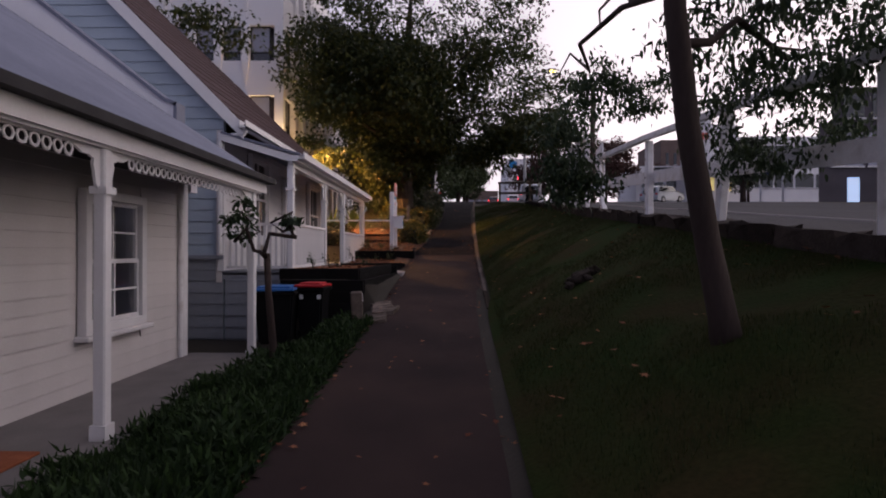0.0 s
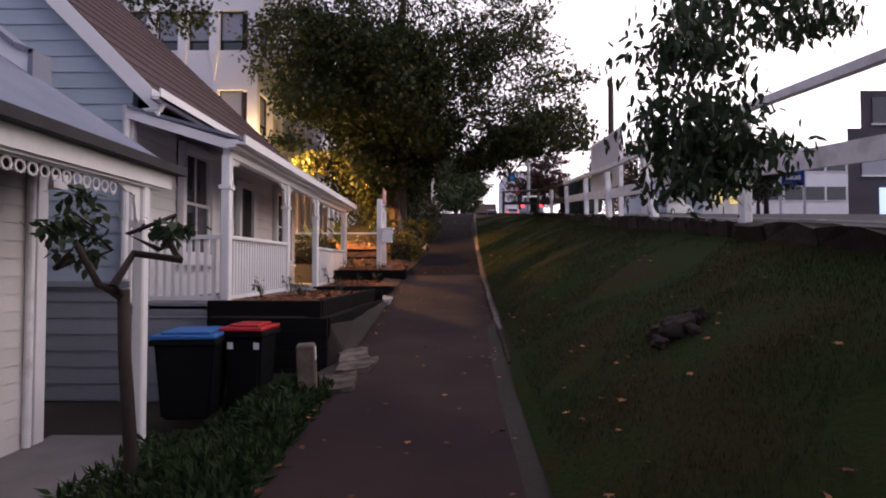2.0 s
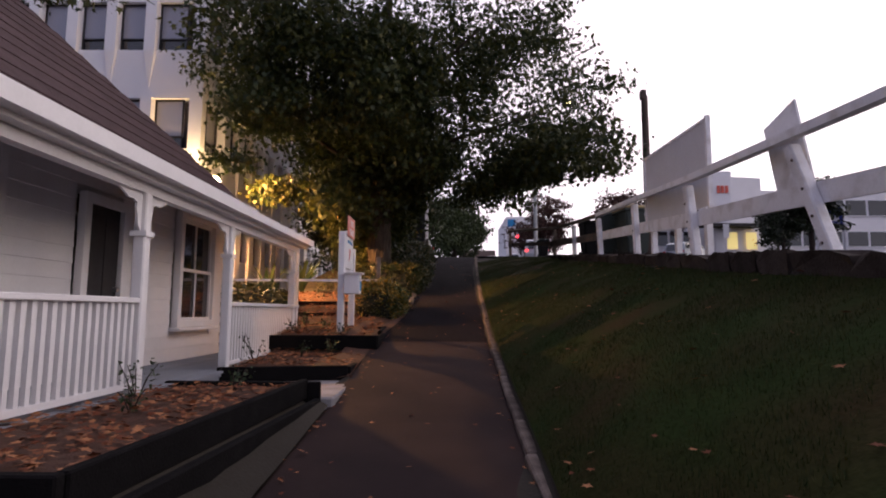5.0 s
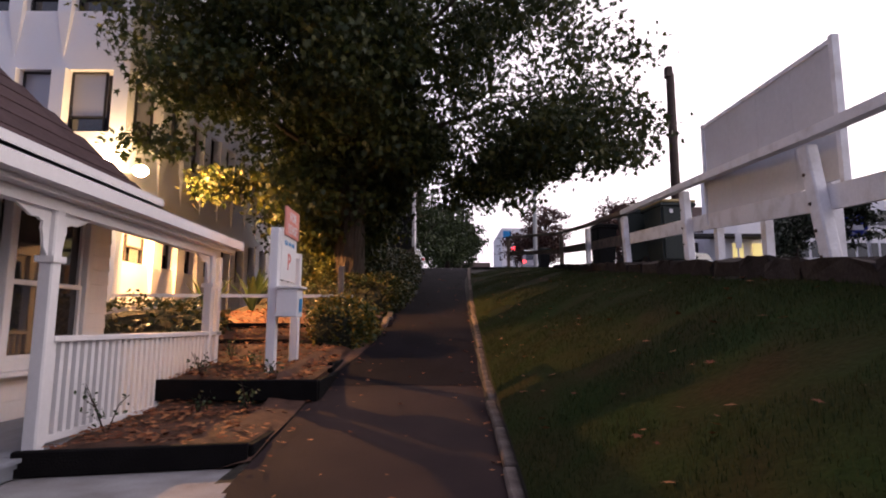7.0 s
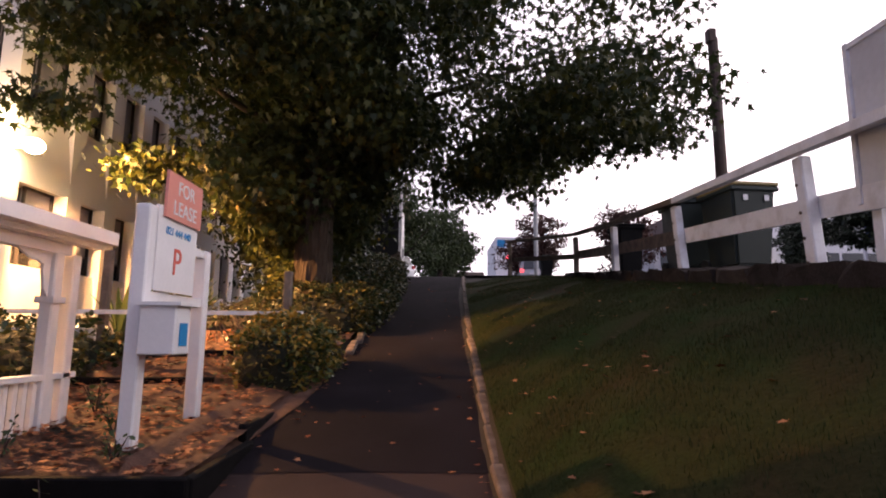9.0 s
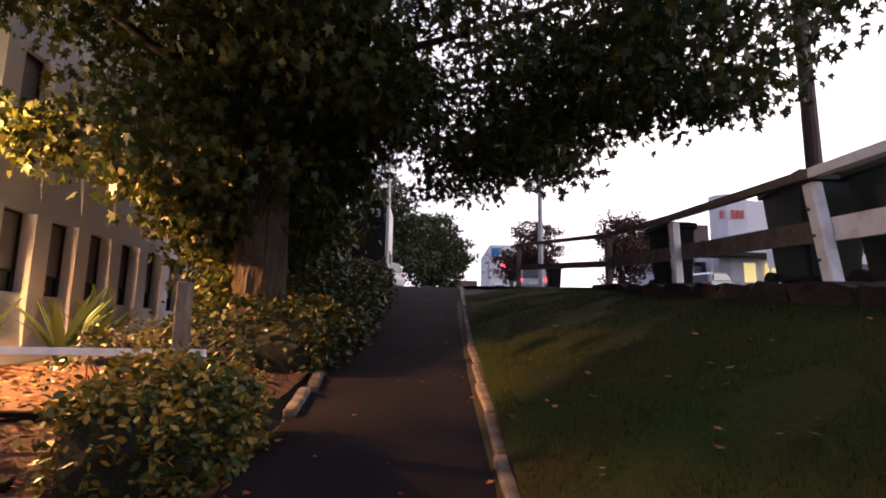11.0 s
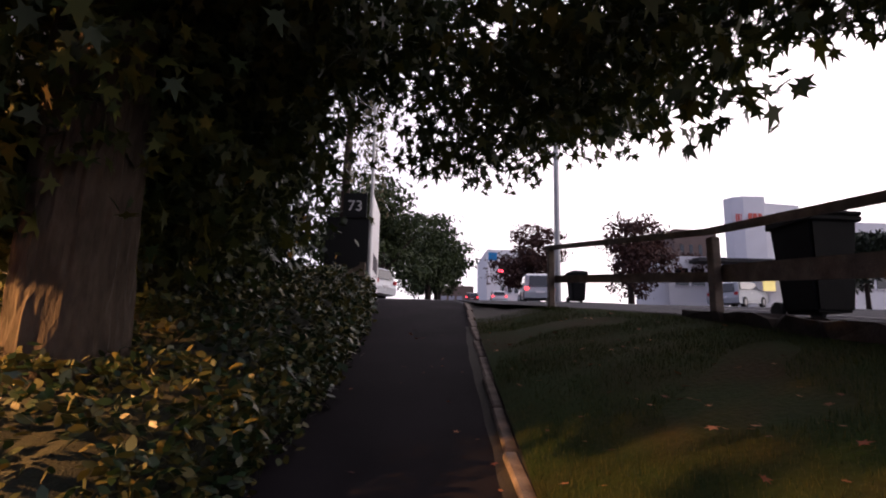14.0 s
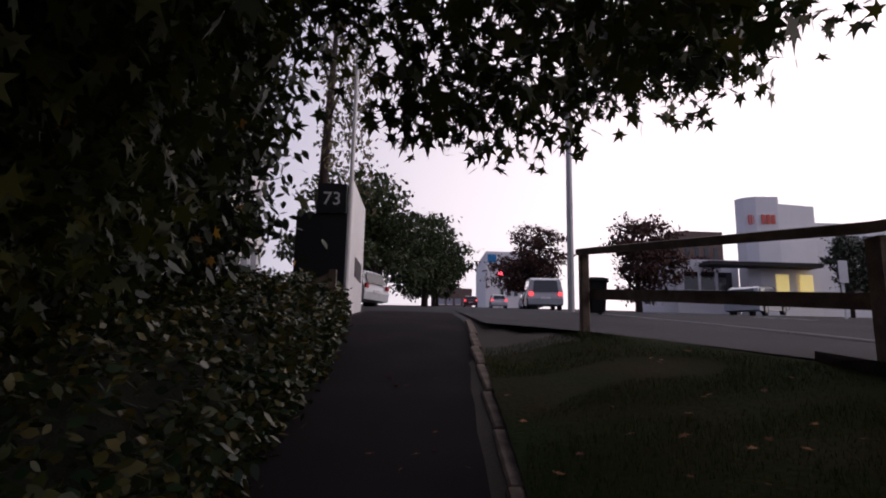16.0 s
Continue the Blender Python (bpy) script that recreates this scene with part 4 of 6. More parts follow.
def leaf_mesh(name, centres, sizes, shape, material, droop=0.5, rng=None, flat=False, upright=False):
    """Many separate leaves in one mesh. droop: how far they hang; flat: they lie; upright: they stand."""
    rng = rng or np.random.default_rng(1)
    c = np.asarray(centres, float)
    n, k = len(c), len(shape)
    yaw = rng.uniform(0, math.tau, n)
    if flat:
        pitch, roll = rng.normal(0, 0.18, n), rng.normal(0, 0.18, n)
    elif upright:
        pitch, roll = rng.normal(1.35, 0.25, n), rng.normal(0, 0.2, n)
    else:
        pitch, roll = rng.normal(-droop, 0.55, n), rng.normal(0, 0.7, n)
    cy, sy, cp, sp, cr, sr = np.cos(yaw), np.sin(yaw), np.cos(pitch), np.sin(pitch), np.cos(roll), np.sin(roll)
    fwd = np.stack([cy * cp, sy * cp, sp], 1)
    side0 = np.stack([-sy, cy, np.zeros(n)], 1)
    up0 = np.cross(fwd, side0)
    side = side0 * cr[:, None] + up0 * sr[:, None]
    s = np.asarray(sizes, float)[:, None]
    pts = np.empty((n, k, 3))
    for i, (a, b) in enumerate(shape):
        bend = np.zeros((n, 3))
        bend[:, 2] = 0 if flat else -0.12 * b * b * s[:, 0]
        pts[:, i] = c + side * s * a + fwd * s * b + bend
    me = bpy.data.meshes.new(name)
    me.vertices.add(n * k)
    me.vertices.foreach_set("co", pts.reshape(-1))
    me.loops.add(n * k)
    me.loops.foreach_set("vertex_index", np.arange(n * k, dtype=np.int32))
    me.polygons.add(n)
    me.polygons.foreach_set("loop_start", np.arange(0, n * k, k, dtype=np.int32))
    me.update(calc_edges=True)
    me.materials.append(material)
    return me


def clouds(blobs, per, rng, spread=0.3, shell=0.6):
    """Leaf places in sprays inside egg-shaped lobes (x, y, z, rx, ry, rz, sprays)."""
    out = []
    for x, y, z, rx, ry, rz, n in blobs:
        d = rng.normal(size=(n, 3))
        d /= np.linalg.norm(d, axis=1)[:, None]
        r = rng.uniform(0, 1, n) ** (1 / 3) * (1 - shell) + shell * rng.uniform(0.6, 1.2, n)
        cen = np.array((x, y, z)) + d * r[:, None] * (rx, ry, rz)
        for q in cen:
            m = rng.poisson(per)
            out.append(q + rng.normal(size=(m, 3)) * (spread, spread, spread * 0.45))
    return np.concatenate(out)


def limb(bm, a, b, r0, r1, rng, steps=5, wander=0.12):
    a, b = Vector(a), Vector(b)
    pts, rad = [], []
    for i in range(steps + 1):
        t = i / steps
        p = a.lerp(b, t) + Vector(rng.normal(size=3)) * wander * math.sin(math.pi * t)
        p.z += 0.25 * math.sin(math.pi * t) * (b - a).length * 0.15
        pts.append(p)
        rad.append(r0 + (r1 - r0) * t)
    tube(bm, pts, rad, 8)


def tree(name, label, trunk_pts, trunk_r, limbs, blobs, per, size, shape, bark, leaf, seed, spread=0.3, droop=0.6, ridged=False, shell=0.6):
    rng = np.random.default_rng(seed)
    t = thing(name, label, "tree")
    bm = B()
    if ridged:
        n = 72
        rings = []
        dense = []
        for i in range(len(trunk_pts) - 1):
            for k in range(14):
                f = k / 14
                dense.append((Vector(trunk_pts[i]).lerp(Vector(trunk_pts[i + 1]), f), trunk_r[i] + (trunk_r[i + 1] - trunk_r[i]) * f))
        dense.append((Vector(trunk_pts[-1]), trunk_r[-1]))
        for p, r in dense:
            ring = []
            for k in range(n):
                a = k * math.tau / n
                swell = 0.09 * noise.noise((math.cos(a) * 1.3, math.sin(a) * 1.3, p.z * 0.5))
                ridge = abs(noise.noise((math.cos(a) * 6, math.sin(a) * 6, p.z * 2.0))) - 0.2 + 0.5 * noise.noise((math.cos(a) * 15, math.sin(a) * 15, p.z * 4))
                rr = r * (1 + swell + 0.11 * ridge)
                ring.append(bm.verts.new((p.x + math.cos(a) * rr, p.y + math.sin(a) * rr, p.z)))
            rings.append(ring)
        for a, b in zip(rings, rings[1:]):
            for k in range(n):
                bm.faces.new((a[k], a[(k + 1) % n], b[(k + 1) % n], b[k]))
    else:
        tube(bm, trunk_pts, trunk_r, 14)
    part("trunk", bm, bark, t, smooth=not ridged)
    for a, b, r0, r1 in limbs:
        bm = B()
        limb(bm, a, b, r0, r1, rng)
        part("limb", bm, bark, t, smooth=True)
    c = clouds(blobs, per, rng, spread, shell)
    me = leaf_mesh("crown", c, rng.uniform(size * 0.65, size * 1.2, len(c)), shape, leaf, droop, rng)
    cr = new("crown", me)
    cr.parent = t
    return t


# ---- the big tree beside the path ----
big_tree = tree("liquidambar_tree", "huge dark liquidambar tree with star leaves and ivy-lit trunk", [(-1.96, 23.1, 2.3), (-1.98, 23.1, 2.8), (-1.97, 23.1, 3.8), (-1.92, 23.1, 6), (-1.9, 23.0, 9), (-1.7, 23, 12)], [0.46, 0.36, 0.33, 0.29, 0.2, 0.06],
     [((-1.84, 23.1, 5.7), (2.6, 22.6, 7.4), 0.09, 0.02), ((-1.85, 23.1, 5.6), (-5.0, 21.6, 7.2), 0.09, 0.02), ((-1.85, 23.1, 6.6), (0.8, 20.5, 8.8), 0.09, 0.02), ((-1.88, 23.05, 7.2), (-3.4, 25.8, 9.6), 0.09, 0.02), ((-1.9, 23, 7.8), (-5.4, 20.8, 9.2), 0.08, 0.015), ((-1.9, 23, 8.4), (2.8, 23, 10), 0.08, 0.015)],
     [(-3.5, 22.6, 8.0, 2.5, 3.0, 1.9, 340), (-2.2, 23.5, 5.3, 1.2, 1.4, 1.3, 150), (-0.1, 22.9, 8.3, 1.1, 2.2, 1.8, 60), (-0.3, 25.6, 7.2, 0.7, 1.2, 1.1, 55), (-2.9, 21.7, 4.6, 0.5, 0.5, 0.3, 16), (-2.6, 23.6, 4.3, 0.5, 0.7, 0.5, 40), (-0.9, 22.6, 5.9, 0.8, 1.5, 0.7, 60), (-2.0, 24.7, 5.2, 1.1, 1.0, 1.4, 120), (-4.3, 20.4, 6.6, 1.0, 1.0, 0.6, 40), (2.45, 22.8, 7.7, 2.2, 2.9, 2.1, 200), (3.0, 21.8, 6.0, 1.6, 1.7, 0.65, 80), (1.4, 23.2, 5.6, 0.8, 1.6, 0.5, 45), (-1.0, 23.0, 11.2, 4.6, 4.4, 3.0, 430), (-4.9, 20.9, 8.3, 1.5, 1.8, 1.7, 120), (-2.8, 22.75, 4.25, 0.3, 0.3, 0.45, 22), (-3.3, 22.9, 4.8, 0.5, 0.4, 0.2, 12), (-4.7, 22.8, 5.15, 0.8, 0.6, 0.3, 18), (-3.2, 22.2, 5.2, 0.7, 0.6, 0.25, 10), (-5.2, 20.3, 5.5, 0.5, 0.5, 0.3, 10), (-7.1, 16.4, 7.9, 1.0, 0.9, 0.6, 22), (0.9, 25.8, 5.75, 0.7, 0.9, 0.45, 22), (2.3, 26.2, 6.6, 1.3, 1.2, 0.7, 50), (-1.7, 21.2, 7.6, 1.6, 1.9, 1.7, 190), (1.95, 22.6, 4.85, 0.25, 0.3, 0.12, 4), (-2.6, 26.2, 7.4, 2.0, 2.0, 2.0, 200)],
     42, 0.14, STAR, M_BARK, L_BIG, 11, 0.28, 0.7, True)
rng = np.random.default_rng(14)
yl = np.stack([rng.uniform(-3.2, -0.9, 46), rng.uniform(21.5, 29, 46), rng.uniform(4.2, 7.5, 46)], 1)
yellowed = new("yellowed_leaves", leaf_mesh("yellowed_leaves", yl, rng.uniform(0.09, 0.14, 46), STAR, L_YELLOW, 0.9, rng))
yellowed.parent = big_tree
yellowed["label"] = "scattered yellowed autumn leaves"
# ---- young leaning tree on the bank ----
# Lobes of 400, 480 and 80 sprays are unseen, added to darken the ground.
tree("young_tree", "slim leaning young tree with drooping leaf sprays on the bank", [(1.72, 3.55, 0.75), (1.66, 3.52, 1.05), (1.56, 3.5, 1.5), (1.42, 3.45, 2.2), (1.33, 3.42, 2.9), (1.28, 3.4, 3.7), (1.2, 3.5, 4.6)], [0.115, 0.085, 0.075, 0.07, 0.064, 0.055, 0.02],
     [((1.36, 3.44, 2.7), (2.9, 4.7, 3.1), 0.035, 0.01), ((1.3, 3.4, 3.3), (1.6, 6.2, 3.9), 0.03, 0.008), ((1.3, 3.4, 3.0), (1.05, 5.75, 3.2), 0.025, 0.006), ((1.28, 3.4, 3.6), (0.1, 4.6, 4.4), 0.03, 0.008), ((1.28, 3.4, 3.5), (2.4, 2.6, 4.2), 0.03, 0.008)],
     [(2.55, 4.5, 3.05, 0.9, 0.8, 0.45, 70), (3.0, 5.3, 2.6, 0.75, 0.6, 0.5, 60), (2.1, 3.9, 3.5, 0.7, 0.6, 0.4, 40), (3.3, 4.2, 3.6, 0.9, 0.9, 0.5, 60), (3.4, -1.5, 4.6, 2.2, 3.2, 0.8, 400), (1.6, 6.3, 3.2, 0.3, 0.3, 0.36, 26), (2.05, 6.3, 3.2, 0.35, 0.3, 0.25, 22), (1.13, 5.8, 2.45, 0.22, 0.24, 0.42, 34), (1.25, 5.8, 2.12, 0.3, 0.26, 0.2, 24), (0.2, 4.8, 4.3, 0.8, 0.7, 0.4, 26), (2.3, 3.0, 4.3, 1.2, 1.2, 0.7, 50), (1.3, 1.6, 5.2, 2.6, 3.0, 1.0, 480), (1.6, 3.6, 5.9, 2.0, 1.6, 0.9, 80)],
     46, 0.068, LEAFY, M_BARK_SMOOTH, L_YOUNG, 5, 0.1, 0.9)
# ---- lopped sapling by the cottage ----
tree("sapling", "small lopped sapling with two leaf tufts in the verge", [(-2.04, 6.4, -0.05), (-2.04, 6.4, 0.4), (-2.1, 6.42, 1.0), (-2.12, 6.43, 1.42)], [0.05, 0.042, 0.038, 0.036],
     [((-2.12, 6.43, 1.38), (-1.88, 6.5, 1.74), 0.028, 0.02), ((-2.12, 6.43, 1.36), (-2.42, 6.4, 1.6), 0.026, 0.018), ((-1.9, 6.5, 1.7), (-1.86, 6.5, 1.84), 0.02, 0.012), ((-2.4, 6.4, 1.58), (-2.32, 6.35, 2.0), 0.014, 0.008)],
     [(-1.87, 6.5, 1.8, 0.09, 0.09, 0.07, 8), (-2.46, 6.4, 1.72, 0.16, 0.16, 0.2, 14), (-2.34, 6.38, 1.95, 0.1, 0.1, 0.08, 5)],
     14, 0.075, OVAL, M_BARK_SMOOTH, L_YOUNG, 8, 0.05, 0.4)


# ---- hedges and shrubs ----
def hedge(name, label, outline, n, size, leaf, seed, core=True, lumps=0.18):
    """A clipped mass: outline rows (y, x0, x1, z0, z1); leaves over its skin and a core coloured as inner shade."""
    rng = np.random.default_rng(seed)
    h = thing(name, label, "hedge")
    ys = [o[0] for o in outline]

    def at(y):
        return [float(np.interp(y, ys, [o[i] for o in outline])) for i in (1, 2, 3, 4)]
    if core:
        # Closed shell keeps the hedge opaque; its dark colour stands for inner shade.
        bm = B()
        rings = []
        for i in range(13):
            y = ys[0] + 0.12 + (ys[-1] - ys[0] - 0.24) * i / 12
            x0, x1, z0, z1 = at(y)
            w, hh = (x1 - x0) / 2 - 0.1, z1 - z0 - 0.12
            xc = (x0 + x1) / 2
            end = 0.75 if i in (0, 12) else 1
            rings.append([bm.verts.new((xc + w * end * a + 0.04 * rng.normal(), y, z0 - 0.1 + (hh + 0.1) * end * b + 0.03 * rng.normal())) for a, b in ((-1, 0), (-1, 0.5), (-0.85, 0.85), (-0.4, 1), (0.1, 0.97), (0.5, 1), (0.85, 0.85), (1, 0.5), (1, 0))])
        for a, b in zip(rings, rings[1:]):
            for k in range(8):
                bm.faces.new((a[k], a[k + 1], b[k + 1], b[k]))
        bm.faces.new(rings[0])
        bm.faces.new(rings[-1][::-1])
        part("core", bm, M_HEDGE_CORE, h, "solid dark filler for the shade inside the hedge")
    pts = []
    for _ in range(n):
        y = rng.uniform(ys[0], ys[-1])
        x0, x1, z0, z1 = at(y)
        u = rng.uniform(-1, 1)
        lump = lumps * noise.noise((u * 1.5 + y * 1.1, y * 1.7, seed))
        if rng.uniform() < 0.62:
            x = (x0 + x1) / 2 + u * (x1 - x0) / 2
            z = z1 - 0.3 * (z1 - z0) * u ** 4 + lump + rng.normal() * 0.04
        else:
            s = 1 if rng.uniform() < 0.72 else -1
            z = rng.uniform(z0, z1 - 0.1)
            x = (x1 if s > 0 else x0) + s * lump - s * 0.1 * ((z - z0) / (z1 - z0)) ** 3 + rng.normal() * 0.04
        if y < ys[0] + 0.15 or y > ys[-1] - 0.15:
            z = rng.uniform(z0, z1)
        pts.append((x, y, z))
    me = leaf_mesh("leaves", np.array(pts), rng.uniform(size * 0.6, size * 1.25, n), OVAL, leaf, -0.1, rng)
    ob = new("leaves", me)
    ob.parent = h
    return h


M_HEDGE_CORE = mat("dark_hedge_core", (0.02, 0.022, 0.013), 0.95, 0.4, 12, 60, 0.8)
hedge("round_shrub", "rounded yellowing shrub at the path edge, coloured as floodlit", [(18.75, -1.75, -1.15, 1.62, 2.2), (19.1, -1.95, -0.98, 1.66, 2.38), (19.9, -1.95, -0.95, 1.8, 2.45), (20.25, -1.75, -1.05, 1.9, 2.35)], 3600, 0.07, L_SHRUB, 21)
hedge("path_hedge", "long clipped leafy hedge overhanging the asphalt path", [(21.75, -2.5, -0.95, 2.2, 2.75), (22.1, -2.7, -0.8, 2.25, 2.95), (23, -2.9, -0.68, 2.5, 3.15), (25, -3.1, -0.6, 2.85, 3.6), (27.5, -3.1, -0.58, 3.4, 4.15), (30, -3.0, -0.75, 3.9, 4.6), (31.2, -2.6, -1.0, 4.1, 4.7)], 19000, 0.08, L_HEDGE, 22)
strag = hedge("straggly_shrub", "straggly reddish shrub with bare stems in the mulch", [(20.55, -2.9, -1.5, 2.15, 2.4), (21.0, -3.2, -1.45, 2.2, 2.55), (21.6, -3.2, -1.6, 2.35, 2.75), (22.0, -3.0, -1.9, 2.4, 2.7)], 1300, 0.06, L_HEDGE, 23, core=False)
rng = np.random.default_rng(27)
for i in range(26):
    a, ln = rng.uniform(0, math.tau), rng.uniform(0.5, 0.95)
    foot = Vector((rng.uniform(-2.7, -1.9), rng.uniform(20.9, 21.5), 2.0))
    tip = foot + Vector((math.cos(a) * ln * 0.75, math.sin(a) * ln * 0.4, ln * rng.uniform(0.55, 0.95)))
    bm = B()
    limb(bm, foot, tip, rng.uniform(0.008, 0.016), 0.003, rng, 4, 0.05)
    part("stem", bm, M_RAWWOOD, strag, "bare grey-brown stem")
hedge("verandah_shrub", "leafy green shrub beyond the verandah end", [(18.3, -5.4, -3.7, 1.5, 1.95), (18.9, -5.6, -3.5, 1.5, 2.35), (20.2, -5.5, -3.6, 1.6, 2.4), (20.8, -5.2, -3.9, 1.7, 2.1)], 2600, 0.09, L_HEDGE, 24)
hedge("trunk_ivy", "ivy and creeper beside the big trunk, coloured as floodlit", [(22.85, -2.62, -2.33, 2.4, 3.4), (23.1, -2.75, -2.33, 2.4, 4.1), (23.35, -2.62, -2.33, 2.5, 3.9)], 900, 0.11, L_IVY, 25, core=False)
tree("dark_evergreen", "dense black-green evergreen tree behind the hedge", [(-3.2, 28.2, 3.4), (-3.2, 28.2, 6), (-3.2, 28.2, 11)], [0.2, 0.16, 0.04], [((-3.2, 28.2, 5), (-1.6, 27.6, 6.5), 0.06, 0.02), ((-3.2, 28.2, 6), (-4.8, 27.4, 8), 0.06, 0.02), ((-3.2, 28.2, 7), (-2.6, 30, 9), 0.06, 0.02)],
     [(-3.5, 28.2, 7.6, 1.8, 2.6, 4.4, 400), (-3.4, 28.0, 5.0, 1.5, 2.4, 1.3, 150), (-4.6, 29.6, 6.8, 1.4, 1.8, 3.2, 130), (-2.7, 28.8, 7.8, 0.9, 1.6, 3.4, 240), (-2.8, 28.4, 9.5, 1.1, 2.0, 2.5, 150)], 36, 0.17, OVAL, M_BARK_SMOOTH, L_DARK, 31, 0.35, 0.5, shell=0.45)
tree("undergrowth_tree", "dark shrubby undergrowth behind the clipped hedge", [(-3.0, 26.4, 2.9), (-3.0, 26.4, 4.6)], [0.08, 0.03], [((-3.0, 26.4, 3.6), (-2.5, 26.2, 4.9), 0.03, 0.01)],
     [(-2.7, 26.4, 4.3, 0.8, 1.2, 1.0, 90), (-2.9, 25.2, 3.6, 0.6, 0.8, 0.6, 40)], 26, 0.13, OVAL, M_BARK_SMOOTH, L_DARK, 33, 0.28, 0.5)
# hanging birch
rng = np.random.default_rng(41)
bl = []
for i in range(46):
    x, y = rng.uniform(-2.4, -0.95), rng.uniform(32.6, 35.2)
    z = rng.uniform(9.0, 12.5)
    for k in range(9):
        bl.append((x + 0.02 * k, y, z - 0.28 * k, 0.1, 0.1, 0.14, 1))
tree("weeping_birch", "thin weeping birch with hanging yellowing strands", [(-1.9, 34, 4.3), (-1.85, 34, 8), (-1.7, 34, 12.8)], [0.14, 0.1, 0.03], [((-1.85, 34, 8.6), (-1.0, 33.4, 11.2), 0.03, 0.01), ((-1.8, 34, 9.4), (-2.4, 33.2, 12.0), 0.03, 0.01), ((-1.8, 34, 10), (-1.2, 34.8, 12.2), 0.03, 0.01)], bl, 5, 0.11, OVAL, M_BARK_SMOOTH, leaf_mat("birch_leaf", (0.09, 0.08, 0.04), (0.2, 0.17, 0.1)), 42, 0.07, 0.9)

# strap-leaved clumps by the office
def flax(name, x, y, z, n, length, seed):
    rng = np.random.default_rng(seed)
    t = thing(name, "clump of broad upright strap leaves under the office windows", "plant", "strap-leaved clumps")
    for i in range(n):
        a, lean, ln = rng.uniform(0, math.tau), rng.uniform(0.15, 0.75), length * rng.uniform(0.7, 1.15)
        bm = B()
        prev = None
        for k in range(7):
            f = k / 6
            r = ln * f
            px, pz = r * math.sin(lean * (0.5 + 0.6 * f)), r * math.cos(lean * (0.5 + 0.6 * f))
            w = 0.055 * math.sin(math.pi * min(0.97, 0.12 + 0.85 * f)) + 0.004
            c = Vector((math.cos(a) * px, math.sin(a) * px, pz))
            s = Vector((-math.sin(a), math.cos(a), 0)) * w
            fold = Vector((math.cos(a), math.sin(a), 0)) * w * 0.4
            cur = [bm.verts.new(c - s), bm.verts.new(c + fold), bm.verts.new(c + s)]
            if prev:
                bm.faces.new((prev[0], prev[1], cur[1], cur[0]))
                bm.faces.new((prev[1], prev[2], cur[2], cur[1]))
            prev = cur
        part("leaf", bm, L_FLAX, t, smooth=True)
    t.matrix_basis = pose(x, y, z)


flax("flax_clump", -3.9, 22.3, 2.25, 14, 1.05, 51)
flax("flax_clump", -4.7, 21.9, 2.1, 12, 0.95, 52)
flax("flax_clump", -4.2, 23.4, 2.35, 12, 1.0, 53)


# ---- garden beds ----
def sleeper_run(parent, x0, y0, x1, y1, z, hgt=0.2, thick=0.07):
    d = Vector((x1 - x0, y1 - y0, 0))
    bm = B()
    box(bm, 0, d.length, -thick / 2, thick / 2, -hgt, 0)
    ob = part("sleeper", soften(bm, 0.01), M_SLEEPER, parent)
    ob.matrix_basis = Matrix.Translation((x0, y0, z)) @ Matrix.Rotation(math.atan2(d.y, d.x), 4, "Z")


def bed(label, outline, top, z, runs, litter, seed):
    b = thing("garden_bed", label, "garden bed", "stepped garden beds")
    bm = B()
    bmesh.ops.create_grid(bm, x_segments=14, y_segments=22, size=0.5)
    xs, ys = [p[0] for p in outline], [p[1] for p in outline]
    for v in bm.verts:
        u, w = v.co.x + 0.5, v.co.y + 0.5
        a = Vector(outline[0]).lerp(Vector(outline[1]), u)
        c = Vector(outline[3]).lerp(Vector(outline[2]), u)
        p = a.lerp(c, w)
        v.co = (p.x, p.y, z[0] + (z[1] - z[0]) * w + 0.04 * noise.noise((p.x * 3, p.y * 3, seed)))
    part("mulch", bm, M_SOIL, b, "brown mulch soil", True)
    for r in runs:
        sleeper_run(b, *r)
    rng = np.random.default_rng(seed)
    pts = []
    for _ in range(litter):
        u, w = rng.uniform(0.02, 0.98), rng.uniform(0.02, 0.98)
        a = Vector(outline[0]).lerp(Vector(outline[1]), u)
        c = Vector(outline[3]).lerp(Vector(outline[2]), u)
        p = a.lerp(c, w)
        pts.append((p.x, p.y, z[0] + (z[1] - z[0]) * w + 0.025 + 0.04 * noise.noise((p.x * 3, p.y * 3, seed)) + rng.uniform(0, 0.02)))
    ob = new("leaf_litter", leaf_mesh("leaf_litter", pts, rng.uniform(0.035, 0.08, litter), STAR, L_LITTER, 0, rng, flat=True))
    ob.parent = b
    ob["kind"] = "stuff"
    return b


bed("sleeper-edged bed of mulch and fallen leaves before the villa", [(-2.85, 9.6), (-1.64, 9.6), (-1.45, 13.0), (-2.8, 13.0)], 1.2, (1.1, 1.08),
    [(-2.95, 9.62, -1.6, 9.62, 1.15, 0.2), (-2.9, 9.5, -1.5, 9.5, 0.96, 0.19), (-2.9, 9.5, -1.5, 9.5, 0.77, 0.19), (-2.9, 9.5, -1.5, 9.5, 0.58, 0.19), (-2.9, 9.5, -1.5, 9.5, 0.39, 0.19), (-2.9, 9.5, -1.5, 9.5, 0.2, 0.19), (-1.52, 9.55, -1.3, 13.0, 0.96, 0.22), (-1.52, 9.55, -1.3, 13.0, 0.74, 0.3), (-1.62, 9.65, -1.44, 13.0, 1.15, 0.2), (-2.85, 13.02, -1.28, 13.02, 1.12, 0.3)], 1000, 61)
